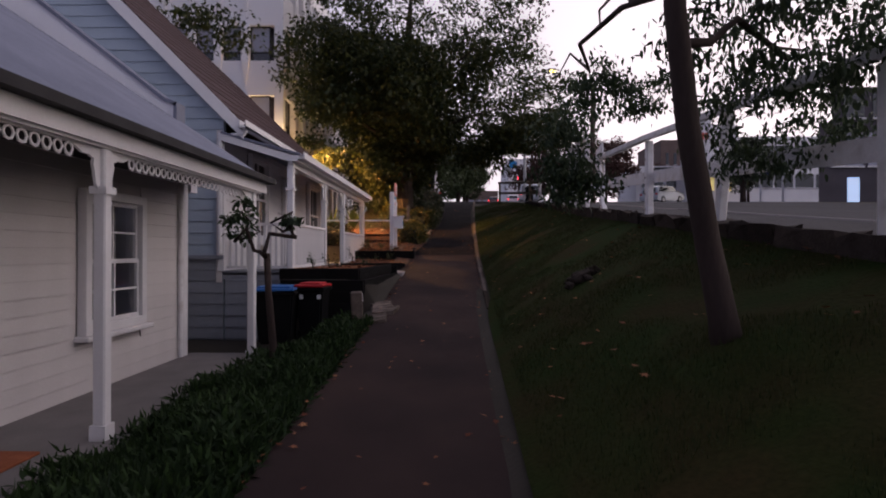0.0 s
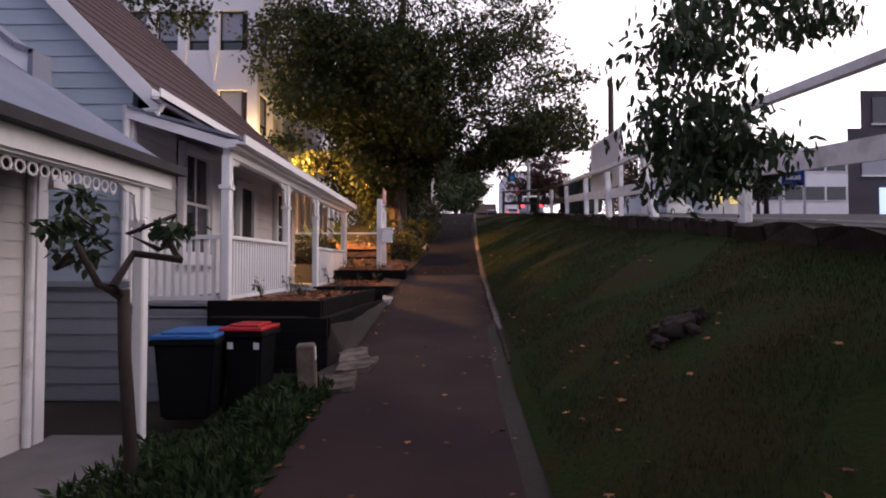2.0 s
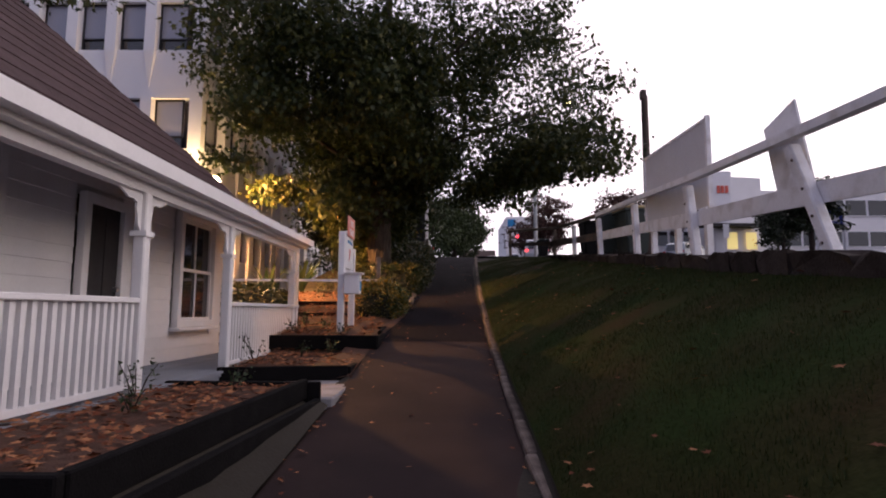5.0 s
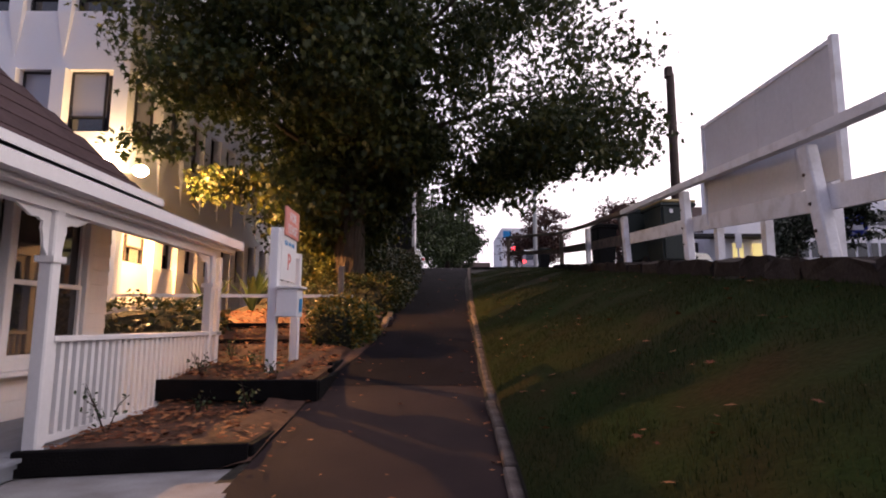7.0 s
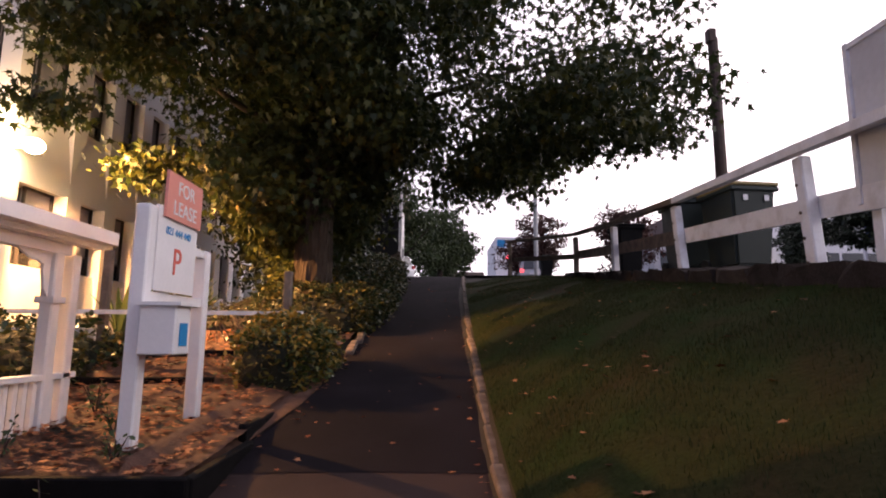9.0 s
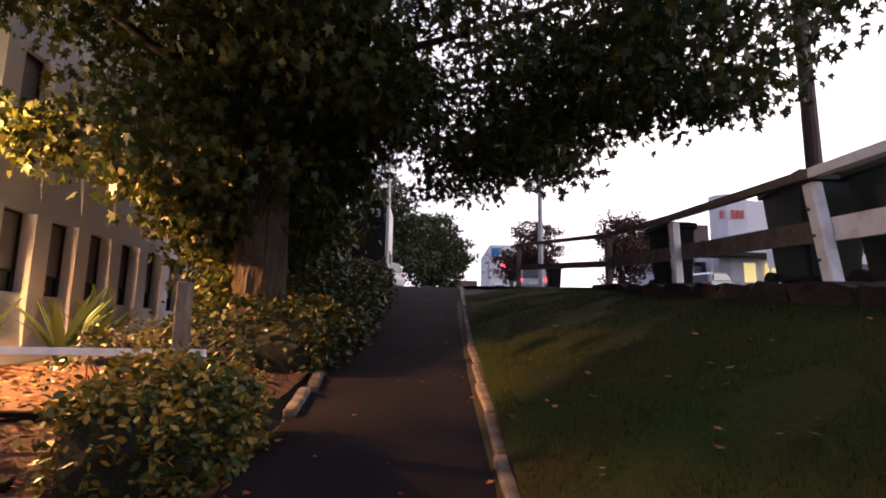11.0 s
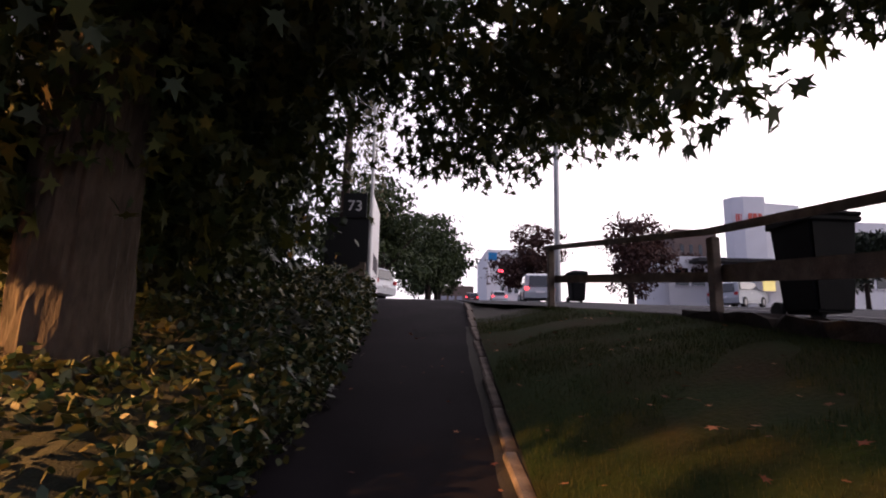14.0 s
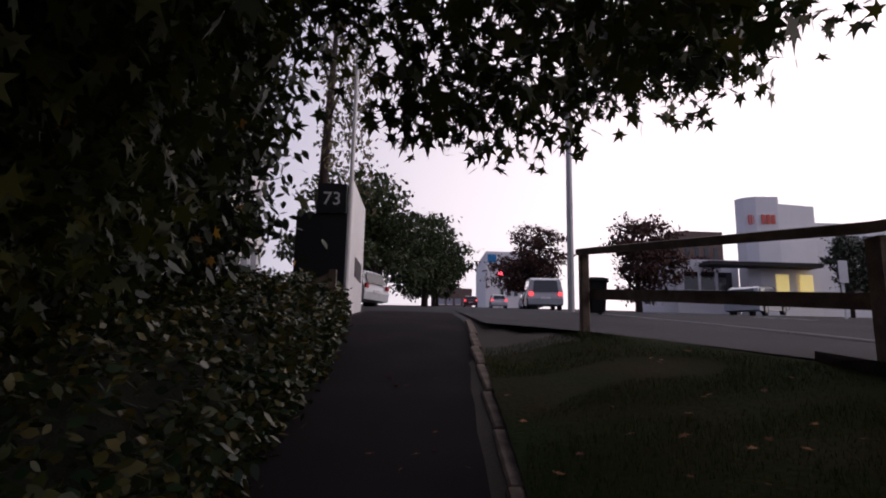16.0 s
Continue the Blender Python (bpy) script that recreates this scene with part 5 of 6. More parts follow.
bed("small sleeper-edged bed with leaf litter beside the railing", [(-2.75, 14.3), (-1.3, 14.62), (-1.3, 17.3), (-2.72, 16.2)], 1.2, (1.1, 1.2),
    [(-2.82, 14.22, -1.28, 14.58, 1.14, 0.18), (-1.28, 14.6, -1.28, 17.3, 1.12, 0.22)], 900, 62)
bed("upper sleeper-edged bed below the lease sign, strewn with leaves", [(-2.85, 16.28), (-1.2, 16.3), (-1.2, 18.3), (-3.4, 18.3)], 1.45, (1.42, 1.58),
    [(-2.9, 16.22, -1.12, 16.24, 1.45, 0.22), (-1.14, 16.26, -1.16, 17.45, 1.44, 0.2), (-1.24, 17.5, -1.2, 18.6, 1.55, 0.16)], 1200, 63)
bed("leaf-strewn mulch slope between the sign and the office", [(-4.4, 18.3), (-1.25, 18.3), (-0.98, 22.0), (-4.4, 22.0)], 1.5, (1.6, 2.31), [(-4.2, 18.9, -2.1, 19.1, 1.8, 0.12), (-4.2, 20.1, -2.2, 20.3, 2.05, 0.14)], 2800, 64)


def bed_plant(x, y, z, hgt, seed):
    rng = np.random.default_rng(seed)
    t = thing("bed_plant", "small straggly green plant in the mulch", "plant", "bed plants")
    for k in range(4):
        a = rng.uniform(0, math.tau)
        bm = B()
        tip = (x + math.cos(a) * hgt * 0.45, y + math.sin(a) * hgt * 0.45, z + hgt * rng.uniform(0.6, 1.0))
        tube(bm, [(x, y, z - 0.03), ((x + tip[0]) / 2, (y + tip[1]) / 2, z + hgt * 0.5), tip], [0.006, 0.005, 0.003], 5)
        part("stem", bm, M_BARK_SMOOTH, t)
        f = rng.uniform(0.3, 1.0, 12)[:, None]
        pts = np.array((x, y, z)) * (1 - f) + np.array(tip) * f + rng.normal(size=(12, 3)) * 0.03
        ob = new("leaves", leaf_mesh("leaves", pts, rng.uniform(0.03, 0.06, 12), OVAL, L_YOUNG, 0.1, rng))
        ob.parent = t


for k, (x, y, z, hgt) in enumerate(((-2.55, 10.4, 1.1, 0.3), (-2.3, 11.4, 1.08, 0.22), (-2.65, 12.1, 1.06, 0.4), (-2.0, 12.6, 1.07, 0.25), (-2.62, 15.0, 1.12, 0.45), (-2.2, 15.8, 1.16, 0.25), (-1.8, 16.05, 1.18, 0.28), (-2.55, 16.7, 1.44, 0.28), (-1.75, 16.6, 1.44, 0.2), (-2.2, 17.4, 1.5, 0.22), (-2.7, 18.0, 1.55, 0.3))):
    bed_plant(x, y, z, hgt, 200 + k)
mat_thing = thing("doormat", "worn reddish-brown doormat on the verandah floor", "mat")
bm = B()
box(bm, -3.75, -3.05, 3.75, 4.15, -0.058, -0.035)
part("pile", soften(bm, 0.006), M_SIGNRED_DARK, mat_thing)
stepb = thing("concrete_step", "pale concrete slab path between two garden beds", "step")
bm = B()
box(bm, -2.78, -1.16, 13.08, 14.54, 0.6, 0.955)
part("block", soften(bm, 0.02), M_SLAB, stepb)
slab = thing("broken_slab", "cracked pale concrete slab at the path edge", "slab")
for i, (x, y, r) in enumerate(((-1.08, 8.3, 8), (-1.0, 8.95, -6), (-1.1, 9.35, 14))):
    bm = B()
    box(bm, -0.2, 0.2, -0.3, 0.3, -0.12, 0.04)
    bmesh.ops.subdivide_edges(bm, edges=bm.edges[:], cuts=1)
    for v in bm.verts:
        v.co += Vector((random.uniform(-0.03, 0.03), random.uniform(-0.03, 0.03), random.uniform(-0.01, 0.01)))
    p = part("slab_piece", bm, M_KERB, slab)
    p.matrix_basis = pose(x - 0.06, y, path_z(y) + 0.0, 4, -5, r) @ Matrix.Diagonal((0.85, 0.9, 1, 1))
bol = thing("bollard", "short square timber bollard with a pale worn top", "bollard")
bm = B()
box(bm, -0.08, 0.08, -0.07, 0.07, -0.1, 0.5)
part("post", soften(bm, 0.015), M_RAWWOOD, bol)
bm = B()
box(bm, 0.08, 0.084, -0.05, 0.05, 0.36, 0.47)
part("reflector", bm, M_WHITE, bol, "small white reflector plate")
bol.matrix_basis = pose(-1.33, 7.95, 0.38, 4, -3, 8)


# ---- wheelie bins ----
def wheelie_bin(body_mat, lid_mat, label, m, hgt=0.95, w=0.48, d=0.52, patches=True, group="wheelie bins"):
    t = thing("wheelie_bin", label, "bin", group, m)
    bm = B()
    a, b = 0.8, 1.0
    pts = [(-w / 2 * a, -d / 2 * a, 0.06), (w / 2 * a, -d / 2 * a, 0.06), (w / 2 * a, d / 2 * a, 0.06), (-w / 2 * a, d / 2 * a, 0.06)]
    top = [(-w / 2, -d / 2, hgt - 0.06), (w / 2, -d / 2, hgt - 0.06), (w / 2, d / 2, hgt - 0.06), (-w / 2, d / 2, hgt - 0.06)]
    va, vb = [bm.verts.new(p) for p in pts], [bm.verts.new(p) for p in top]
    bm.faces.new(va[::-1])
    bm.faces.new(vb)
    for i in range(4):
        bm.faces.new((va[i], va[(i + 1) % 4], vb[(i + 1) % 4], vb[i]))
    soften(bm, 0.03, 2)
    part("body", bm, body_mat, t)
    bm = B()
    box(bm, -w / 2 - 0.03, w / 2 + 0.03, -d / 2 - 0.03, d / 2 + 0.02, hgt - 0.12, hgt - 0.06)
    part("rim", soften(bm, 0.012), body_mat, t)
    bm = B()
    box(bm, -w / 2 - 0.02, w / 2 + 0.02, -d / 2 - 0.045, d / 2 + 0.03, hgt - 0.058, hgt - 0.015)
    box(bm, -w / 2 + 0.05, w / 2 - 0.05, -d / 2 + 0.04, d / 2 - 0.04, hgt - 0.015, hgt + 0.012)
    part("lid", soften(bm, 0.012), lid_mat, t)
    bm = B()
    tube(bm, [(-w / 2 + 0.03, d / 2 + 0.07, hgt - 0.05), (w / 2 - 0.03, d / 2 + 0.07, hgt - 0.05)], [0.014, 0.014], 8)
    part("handle", bm, body_mat, t)
    for s in (-1, 1):
        bm = B()
        tube(bm, [(s * (w / 2 - 0.06), d / 2 - 0.02, 0.1), (s * (w / 2 - 0.01), d / 2 - 0.02, 0.1)], [0.1, 0.1], 16)
        part("wheel", bm, M_TYRE, t)
    if patches:
        for px, py in ((-0.12, 0), (0.16, 0)):
            bm = B()
            box(bm, px - 0.03, px + 0.03, -d / 2 - 0.006, -d / 2 - 0.002, hgt - 0.24, hgt - 0.17)
            part("sticker", bm, M_WHITE, t, "small white sticker")
    return t


wheelie_bin(M_BINGREY, M_BLUE, "black wheelie bin with a blue lid by the villa", pose(-2.72, 8.75, -0.02, 0, 0, 6), 0.92, 0.58, 0.62, False)
wheelie_bin(M_BINGREY, M_RED, "black wheelie bin with a red lid by the sleepers", pose(-2.22, 9.0, 0.02, 0, 0, -4), 0.92, 0.42, 0.46)
wheelie_bin(M_BINGREEN, M_YELLOWLID, "large dark green wheelie bin behind the railing", pose(4.15, 19.9, road_z(19.9), 0, 0, 6), 1.1, 0.58, 0.72, True, "roadside bins")
wheelie_bin(M_BINGREEN, M_BINGREEN, "large dark wheelie bin behind the railing", pose(3.95, 20.85, road_z(20.85), 0, 0, -5), 1.07, 0.58, 0.72, False, "roadside bins")
wheelie_bin(M_BINGREY, M_BINGREY, "large black wheelie bin behind the railing", pose(4.6, 25.5, road_z(25.5), 0, 0, 4), 1.15, 0.56, 0.66, False, "roadside bins")
wheelie_bin(M_BINGREY, M_BINGREEN, "small dark bin standing on the pavement by the kerb", pose(4.9, 36.4, road_z(36.4), 0, 0, 4), 0.95, 0.48, 0.52, False, "roadside bins")


# ---- writing ----
def text_mesh(body, size, material, parent, m, depth=0.003, name="lettering"):
    cu = bpy.data.curves.new(name, "FONT")
    cu.body, cu.size, cu.extrude, cu.align_x = body, size, depth, "CENTER"
    tmp = new("tmp_text", cu)
    me = bpy.data.meshes.new_from_object(tmp.evaluated_get(bpy.context.evaluated_depsgraph_get()))
    bpy.data.objects.remove(tmp)
    me.materials.clear()
    me.materials.append(material)
    ob = new(name, me)
    ob.parent = parent
    ob.matrix_basis = m
    return ob


# ---- lease sign ----
sg = thing("lease_sign", "white timber post sign board with a red lease notice and letterbox", "sign")
for y, top in ((16.88, 3.2), (17.92, 3.0)):
    bm = B()
    box(bm, -1.88, -1.77, y - 0.055, y + 0.055, 1.3, top)
    part("post", soften(bm, 0.01), M_WHITE, sg)
bm = B()
box(bm, -1.85, -1.79, 16.94, 17.87, 2.5, 2.57)
part("rail", bm, M_WHITE, sg)
bm = B()
box(bm, -1.85, -1.79, 16.94, 17.87, 2.93, 3.0)
part("rail", bm, M_WHITE, sg)
bm = B()
box(bm, -1.79, -1.765, 16.94, 17.62, 2.58, 3.22)
part("panel", bm, M_WHITE, sg, "white notice panel")
bm = B()
box(bm, -1.762, -1.74, 17.0, 17.62, 3.14, 3.5)
part("notice", bm, M_SIGNPINK, sg, "salmon red lease notice")
east = Matrix(((0, 0, 1, 0), (1, 0, 0, 0), (0, 1, 0, 0), (0, 0, 0, 1)))
text_mesh("FOR\nLEASE", 0.16, M_WHITE, sg, Matrix.Translation((-1.738, 17.31, 3.34)) @ east)
text_mesh("021 444 440", 0.085, M_SIGNBLUE, sg, Matrix.Translation((-1.763, 17.28, 3.02)) @ east)
text_mesh("P", 0.3, M_SIGNRED, sg, Matrix.Translation((-1.763, 17.28, 2.72)) @ east)
bm = B()
box(bm, -1.76, -1.5, 16.76, 17.0, 2.12, 2.46)
bx = part("letterbox", soften(bm, 0.01), M_WHITE, sg, "white metal letterbox")
bm = B()
box(bm, -1.78, -1.46, 16.73, 17.04, 2.46, 2.485)
part("lid", bm, M_WHITE, bx)
bm = B()
box(bm, -1.496, -1.492, 16.82, 16.94, 2.18, 2.34)
part("sticker", bm, M_SIGNBLUE, bx, "blue square sticker")
# boundary rail behind the sign
fr = thing("boundary_rail", "thin white rail on brown timber posts behind the sign", "fence")
for x, z1 in ((-3.86, 3.3), (-1.58, 3.05), (-6.0, 3.1)):
    bm = B()
    box(bm, x - 0.048, x + 0.048, 19.93, 20.03, 1.5, z1)
    part("post", soften(bm, 0.01), M_RAWWOOD, fr)
bm = B()
box(bm, -6.8, -1.36, 19.88, 19.925, 2.49, 2.545)
part("rail", bm, M_WHITE_WORN, fr)
bm = B()
box(bm, -6.8, -3.9, 19.88, 19.925, 2.1, 2.32)
part("rail", bm, M_WHITE_WORN, fr)


# ---- railing along the bank ----
def rail_z(y):
    return lerp_at(y, [(-10, 1.75), (3.9, 2.82), (9.07, 3.22), (14.5, 3.5), (17.4, 3.82), (20.1, 4.0), (22.88, 4.25), (25.45, 4.5), (28.6, 4.84)])


fence = thing("bank_railing", "white painted timber post and rail barrier, brown at the end", "fence")
posts = [(-5.9, 0), (-3.4, 0), (-0.9, 0), (1.6, 0), (4.1, 0), (6.6, 0.28), (9.07, 0), (11.95, -0.6), (14.36, -0.24), (17.38, -0.12), (20.0, -0.2), (22.85, -0.06), (25.45, 0), (28.6, 0)]
for i, (y, lean) in enumerate(posts):
    x = lerp_at(y, FENCE_X)
    zt, zb = rail_z(y) - (0.02 if y < 27 else -0.06), road_z(y) - 0.25
    bm = B()
    wy = 0.065
    a = Vector((0, lean * 0.5, zb))
    b = Vector((0, -lean * 0.5, zt + (0.12 if lean < -0.5 else 0)))
    prism(bm, [(x - 0.05, y + a.y - wy, zb), (x + 0.05, y + a.y - wy, zb), (x + 0.05, y + a.y + wy, zb), (x - 0.05, y + a.y + wy, zb)], (0, b.y - a.y, zt - zb))
    p = part("post", soften(bm, 0.012), M_WHITE_WORN if y < 24 else M_RAWWOOD, fence, "" if y < 24 else "bare weathered timber post")
    if 9 < y < 24:
        for f in (0.25, 0.42, 0.6, 0.8):
            q = a.lerp(b, f)
            bm = B()
            tube(bm, [(x - 0.06, y + q.y + 0.03, q.z), (x - 0.049, y + q.y + 0.03, q.z)], [0.014, 0.014], 8)
            part("bolt", bm, M_RUST, p)
for i in range(len(posts) - 1):
    ya, yb = posts[i][0], posts[i + 1][0]
    xa, xb = lerp_at(ya, FENCE_X), lerp_at(yb, FENCE_X)
    worn = M_WHITE_WORN if yb < 20.5 else M_RAWWOOD
    bm = B()
    za, zb = rail_z(ya), rail_z(yb)
    prism(bm, [(xa - 0.1, ya, za - 0.005), (xa + 0.06, ya, za + 0.02), (xa + 0.06, ya, za + 0.1), (xa - 0.1, ya, za + 0.075)], (xb - xa, yb - ya, zb - za))
    part("top_rail", bm, worn, fence)
    bm = B()
    ma, mb = (za * 0.5 + road_z(ya) * 0.5 + 0.02), (zb * 0.5 + road_z(yb) * 0.5 + 0.02)
    up = 0.1 if yb < 27 else 0.03
    prism(bm, [(xa + 0.052, ya, ma - 0.09), (xa + 0.09, ya, ma - 0.09), (xa + 0.09, ya, ma + up), (xa + 0.052, ya, ma + up)], (xb - xa, yb - ya, mb - ma))
    part("mid_rail", bm, worn, fence)

# hoarding behind the railing
hb = thing("hoarding", "pale hoarding seen from its back, on timber posts", "billboard")
bm = B()
for i in range(4):
    y0 = 14.5 + i * 0.572
    bm = B()
    z0, z1 = 3.22 + i * 0.02, 4.36 + i * 0.02
    prism(bm, [(3.4, y0, z0), (3.42, y0, z0), (3.42, y0, z1), (3.4, y0, z1)], (0.0, 0.568, 0.02))
    part("panel", bm, M_SIGNBACK, hb)
for y0, y1, z0, z1 in ((14.45, 14.5, 3.16, 4.42), (16.79, 16.83, 3.24, 4.49)):
    bm = B()
    box(bm, 3.38, 3.44, y0, y1, z0, z1)
    part("frame_post", bm, M_WHITE_WORN, hb)
bm = B()
prism(bm, [(3.385, 14.5, 4.36), (3.435, 14.5, 4.36), (3.435, 14.5, 4.4), (3.385, 14.5, 4.4)], (0, 2.29, 0.08))
part("frame_rail", bm, M_WHITE_WORN, hb)
for y in (14.7, 15.7, 16.7):
    bm = B()
    box(bm, 3.45, 3.53, y, y + 0.09, road_z(y) - 0.2, 4.3)
    part("support_post", bm, M_WHITE_WORN, hb)
sb = thing("notice_board", "blank white notice board fixed to the leaning post", "board")
bm = B()
box(bm, -0.012, 0.012, -0.27, 0.27, -0.45, 0.42)
part("panel", soften(bm, 0.004), M_WHITE_WORN, sb)
sb.matrix_basis = pose(3.24, 12.5, 3.35, -14, 0, 0)

# roadside poles
def pole(name, label, x, y, z0, z1, r, material, arm=None):
    t = thing(name, label, "pole")
    bm = B()
    tube(bm, [(x, y, z0), (x, y, z1)], [r, r * 0.8], 12)
    part("mast", bm, material, t)
    if arm:
        bm = B()
        tube(bm, [(x, y, z1 - 0.05), (x + arm[0] * 0.5, y + arm[1] * 0.5, z1 + 0.5), (x + arm[0], y + arm[1], z1 + 0.6)], [r * 0.6, r * 0.5, r * 0.4], 8)
        part("arm", bm, material, t)
        bm = B()
        box(bm, x + arm[0] - 0.1, x + arm[0] + 0.5, y + arm[1] - 0.12, y + arm[1] + 0.12, z1 + 0.52, z1 + 0.66)
        hd = part("lamp_head", soften(bm, 0.03), M_STEEL, t)
        bm = B()
        bmesh.ops.create_uvsphere(bm, u_segments=12, v_segments=8, radius=0.13, matrix=pose(x + arm[0] + 0.25, y + arm[1], z1 + 0.48) @ Matrix.Diagonal((1.4, 1, 0.6, 1)))
        part("lens", bm, G_SODIUM, hd, "glowing yellow lamp glass", True)
    return t


t = pole("brown_pole", "tall brown timber pole with a capped top beside the road", 5.7, 23.2, 3.2, 8.1, 0.12, M_RUST)
bm = B()
box(bm, 5.58, 5.74, 23.1, 23.28, 8.0, 8.28)
part("cap", soften(bm, 0.02), M_RUST, t)
pole("street_lamp", "tall grey steel street lamp mast on the pavement", 4.9, 38.8, 4.75, 13.0, 0.11, M_STEEL, (1.5, -0.8))
pole("flag_pole", "slim white pole behind the hedge", -0.92, 31.6, 4.0, 9.2, 0.045, M_WHITE)

# sign tower with the street number
tw = thing("sign_tower", "black street-number sign tower with a white side", "sign")
bm = B()
box(bm, -2.05, -1.06, 32.5, 35.0, 4.0, 6.2)
part("body", bm, M_BLACKSIGN, tw)
bm = B()
box(bm, -1.66, -1.12, 32.46, 32.62, 6.2, 6.78)
nb = part("number_block", bm, M_BLACKSIGN, tw)
text_mesh("73", 0.36, M_SIGNBACK, nb, Matrix.Translation((-1.39, 32.455, 6.36)) @ pose(0, 0, 0, 90, 0, 0))
bm = B()
box(bm, -1.055, -1.01, 32.5, 35.0, 4.1, 6.9)
sp = part("side_panel", bm, M_WHITE, tw, "white illuminated side panel")
bm = B()
box(bm, -1.006, -0.998, 33.4, 34.6, 5.1, 5.5)
part("emblem", bm, M_BRICKFAR, sp)
hr = thing("timber_handrail", "short grey timber handrail sloping beside the hedge", "handrail")
bm = B()
box(bm, -0.9, -0.8, 29.6, 29.7, 3.8, 4.72)
part("post", bm, M_RAWWOOD, hr)
bm = B()
prism(bm, [(-0.85, 29.62, 4.62), (-0.85, 29.68, 4.62), (-0.85, 29.68, 4.7), (-0.85, 29.62, 4.7)], (-0.95, 0, -0.5))
part("rail", bm, M_RAWWOOD, hr)


# ---- cars ----
def car(label, paint, m, length=4.4, width=1.8, hgt=1.5, suv=False, tail=False, head=False):
    t = thing("car", label, "car", "", m)
    L, W, H = length, width, hgt
    bm = B()
    roof0, roof1 = (0.05, 0.62) if not suv else (0.02, 0.68)
    prof = [(-L / 2, 0.32), (-L / 2 - 0.02, 0.62), (-L / 2 + 0.08, 0.95 if suv else 0.9), (-L / 2 + (0.28 if suv else 0.35), H * 0.93), (-L / 2 + 0.75, H), (L * 0.12, H), (L * 0.27, H * 0.68), (L / 2 - 0.15, H * 0.58), (L / 2, 0.6), (L / 2, 0.32), (L * 0.42, 0.24), (-L * 0.42, 0.24)]
    ring = []
    for s, k in ((-1, 0.86), (-1, 1), (1, 1), (1, 0.86)):
        ring.append([bm.verts.new((s * W / 2 * (1 if z < 0.97 else (0.84 if k == 1 else 0.8)) * (1 if k == 1 else 0.97), y, z)) for y, z in prof])
    for a, b in zip(ring, ring[1:]):
        for i in range(len(prof)):
            bm.faces.new((a[i], a[(i + 1) % len(prof)], b[(i + 1) % len(prof)], b[i]))
    bm.faces.new(ring[0])
    bm.faces.new(ring[-1][::-1])
    part("body", bm, paint, t)
    z0, z1 = H * 0.68, H * 0.93
    for s in (-1, 1):
        bm = B()
        prism(bm, [(s * W * 0.455, -L / 2 + 0.5, z0), (s * W * 0.455, L * 0.2, z0), (s * W * 0.425, L * 0.1, z1), (s * W * 0.425, -L / 2 + 0.65, z1)], (s * 0.035, 0, 0))
        part("side_window", bm, M_GLASS, t)
    bm = B()
    prism(bm, [(-W * 0.36, -L / 2 + 0.07, 0.98), (W * 0.36, -L / 2 + 0.07, 0.98), (W * 0.33, -L / 2 + 0.24, H * 0.91), (-W * 0.33, -L / 2 + 0.24, H * 0.91)], (0, -0.03, 0.0))
    part("rear_window", bm, M_GLASS, t)
    bm = B()
    prism(bm, [(-W * 0.38, L * 0.285, H * 0.69), (W * 0.38, L * 0.285, H * 0.69), (W * 0.34, L * 0.14, H * 0.97), (-W * 0.34, L * 0.14, H * 0.97)], (0, 0.02, 0.015))
    part("windscreen", bm, M_GLASS, t)
    for sx in (-1, 1):
        for yy in (-L * 0.3, L * 0.31):
            bm = B()
            tube(bm, [(sx * (W / 2 - 0.2), yy, 0.33), (sx * (W / 2 + 0.01), yy, 0.33)], [0.33, 0.33], 20)
            wh = part("wheel", bm, M_TYRE, t)
            bm = B()
            tube(bm, [(sx * (W / 2 + 0.011), yy, 0.33), (sx * (W / 2 + 0.02), yy, 0.33)], [0.2, 0.18], 16)
            part("rim", bm, M_STEEL, wh)
        bm = B()
        box(bm, sx * W * 0.42 - 0.1, sx * W * 0.42 + 0.1, -L / 2 - 0.04, -L / 2 + 0.04, 0.78, 0.95)
        part("tail_light", bm, G_TAIL if tail else M_RED, t, "red tail light")
        bm = B()
        box(bm, sx * W * 0.38 - 0.14, sx * W * 0.38 + 0.14, L / 2 - 0.1, L / 2 + 0.02, 0.62, 0.76)
        part("headlight", bm, G_HEAD if head else M_GLASS_NET, t)
    bm = B()
    box(bm, -0.26, 0.26, -L / 2 - 0.045, -L / 2 - 0.02, 0.6, 0.71)
    part("number_plate", bm, M_WHITE, t)
    return t


def shift(y):
    return max(0.0, y - 40) * 0.075


def on_road(x, y, turn=0.0):
    return pose(x + shift(y), y, road_z(y) - 0.02, 3.8, 0, turn)


car("silver four-wheel-drive with lit tail lights on the road", M_CARPAINT_S, on_road(6.15, 54, -6), 4.7, 1.85, 1.75, True, True)
car("silver car parked across the road", M_CARPAINT_S, on_road(18.8, 54, -50), 4.8, 1.85, 1.62)
car("white car parked among the kerbside trees", M_CARPAINT_W, pose(-3.3, 46, path_z(46), 4, 0, 60), 4.2, 1.75, 1.55)
car("white car with lit tail lights at the signals", M_CARPAINT_W, on_road(5.6, 86, -4), 4.4, 1.8, 1.5, False, True)
car("dark car with lit tail lights at the signals", M_CARPAINT_R, on_road(2.6, 98, -4), 4.4, 1.8, 1.5, False, True)
car("silver oncoming car with bright headlights", M_CARPAINT_S, on_road(7.9, 74, 176), 4.4, 1.8, 1.5, False, False, True)


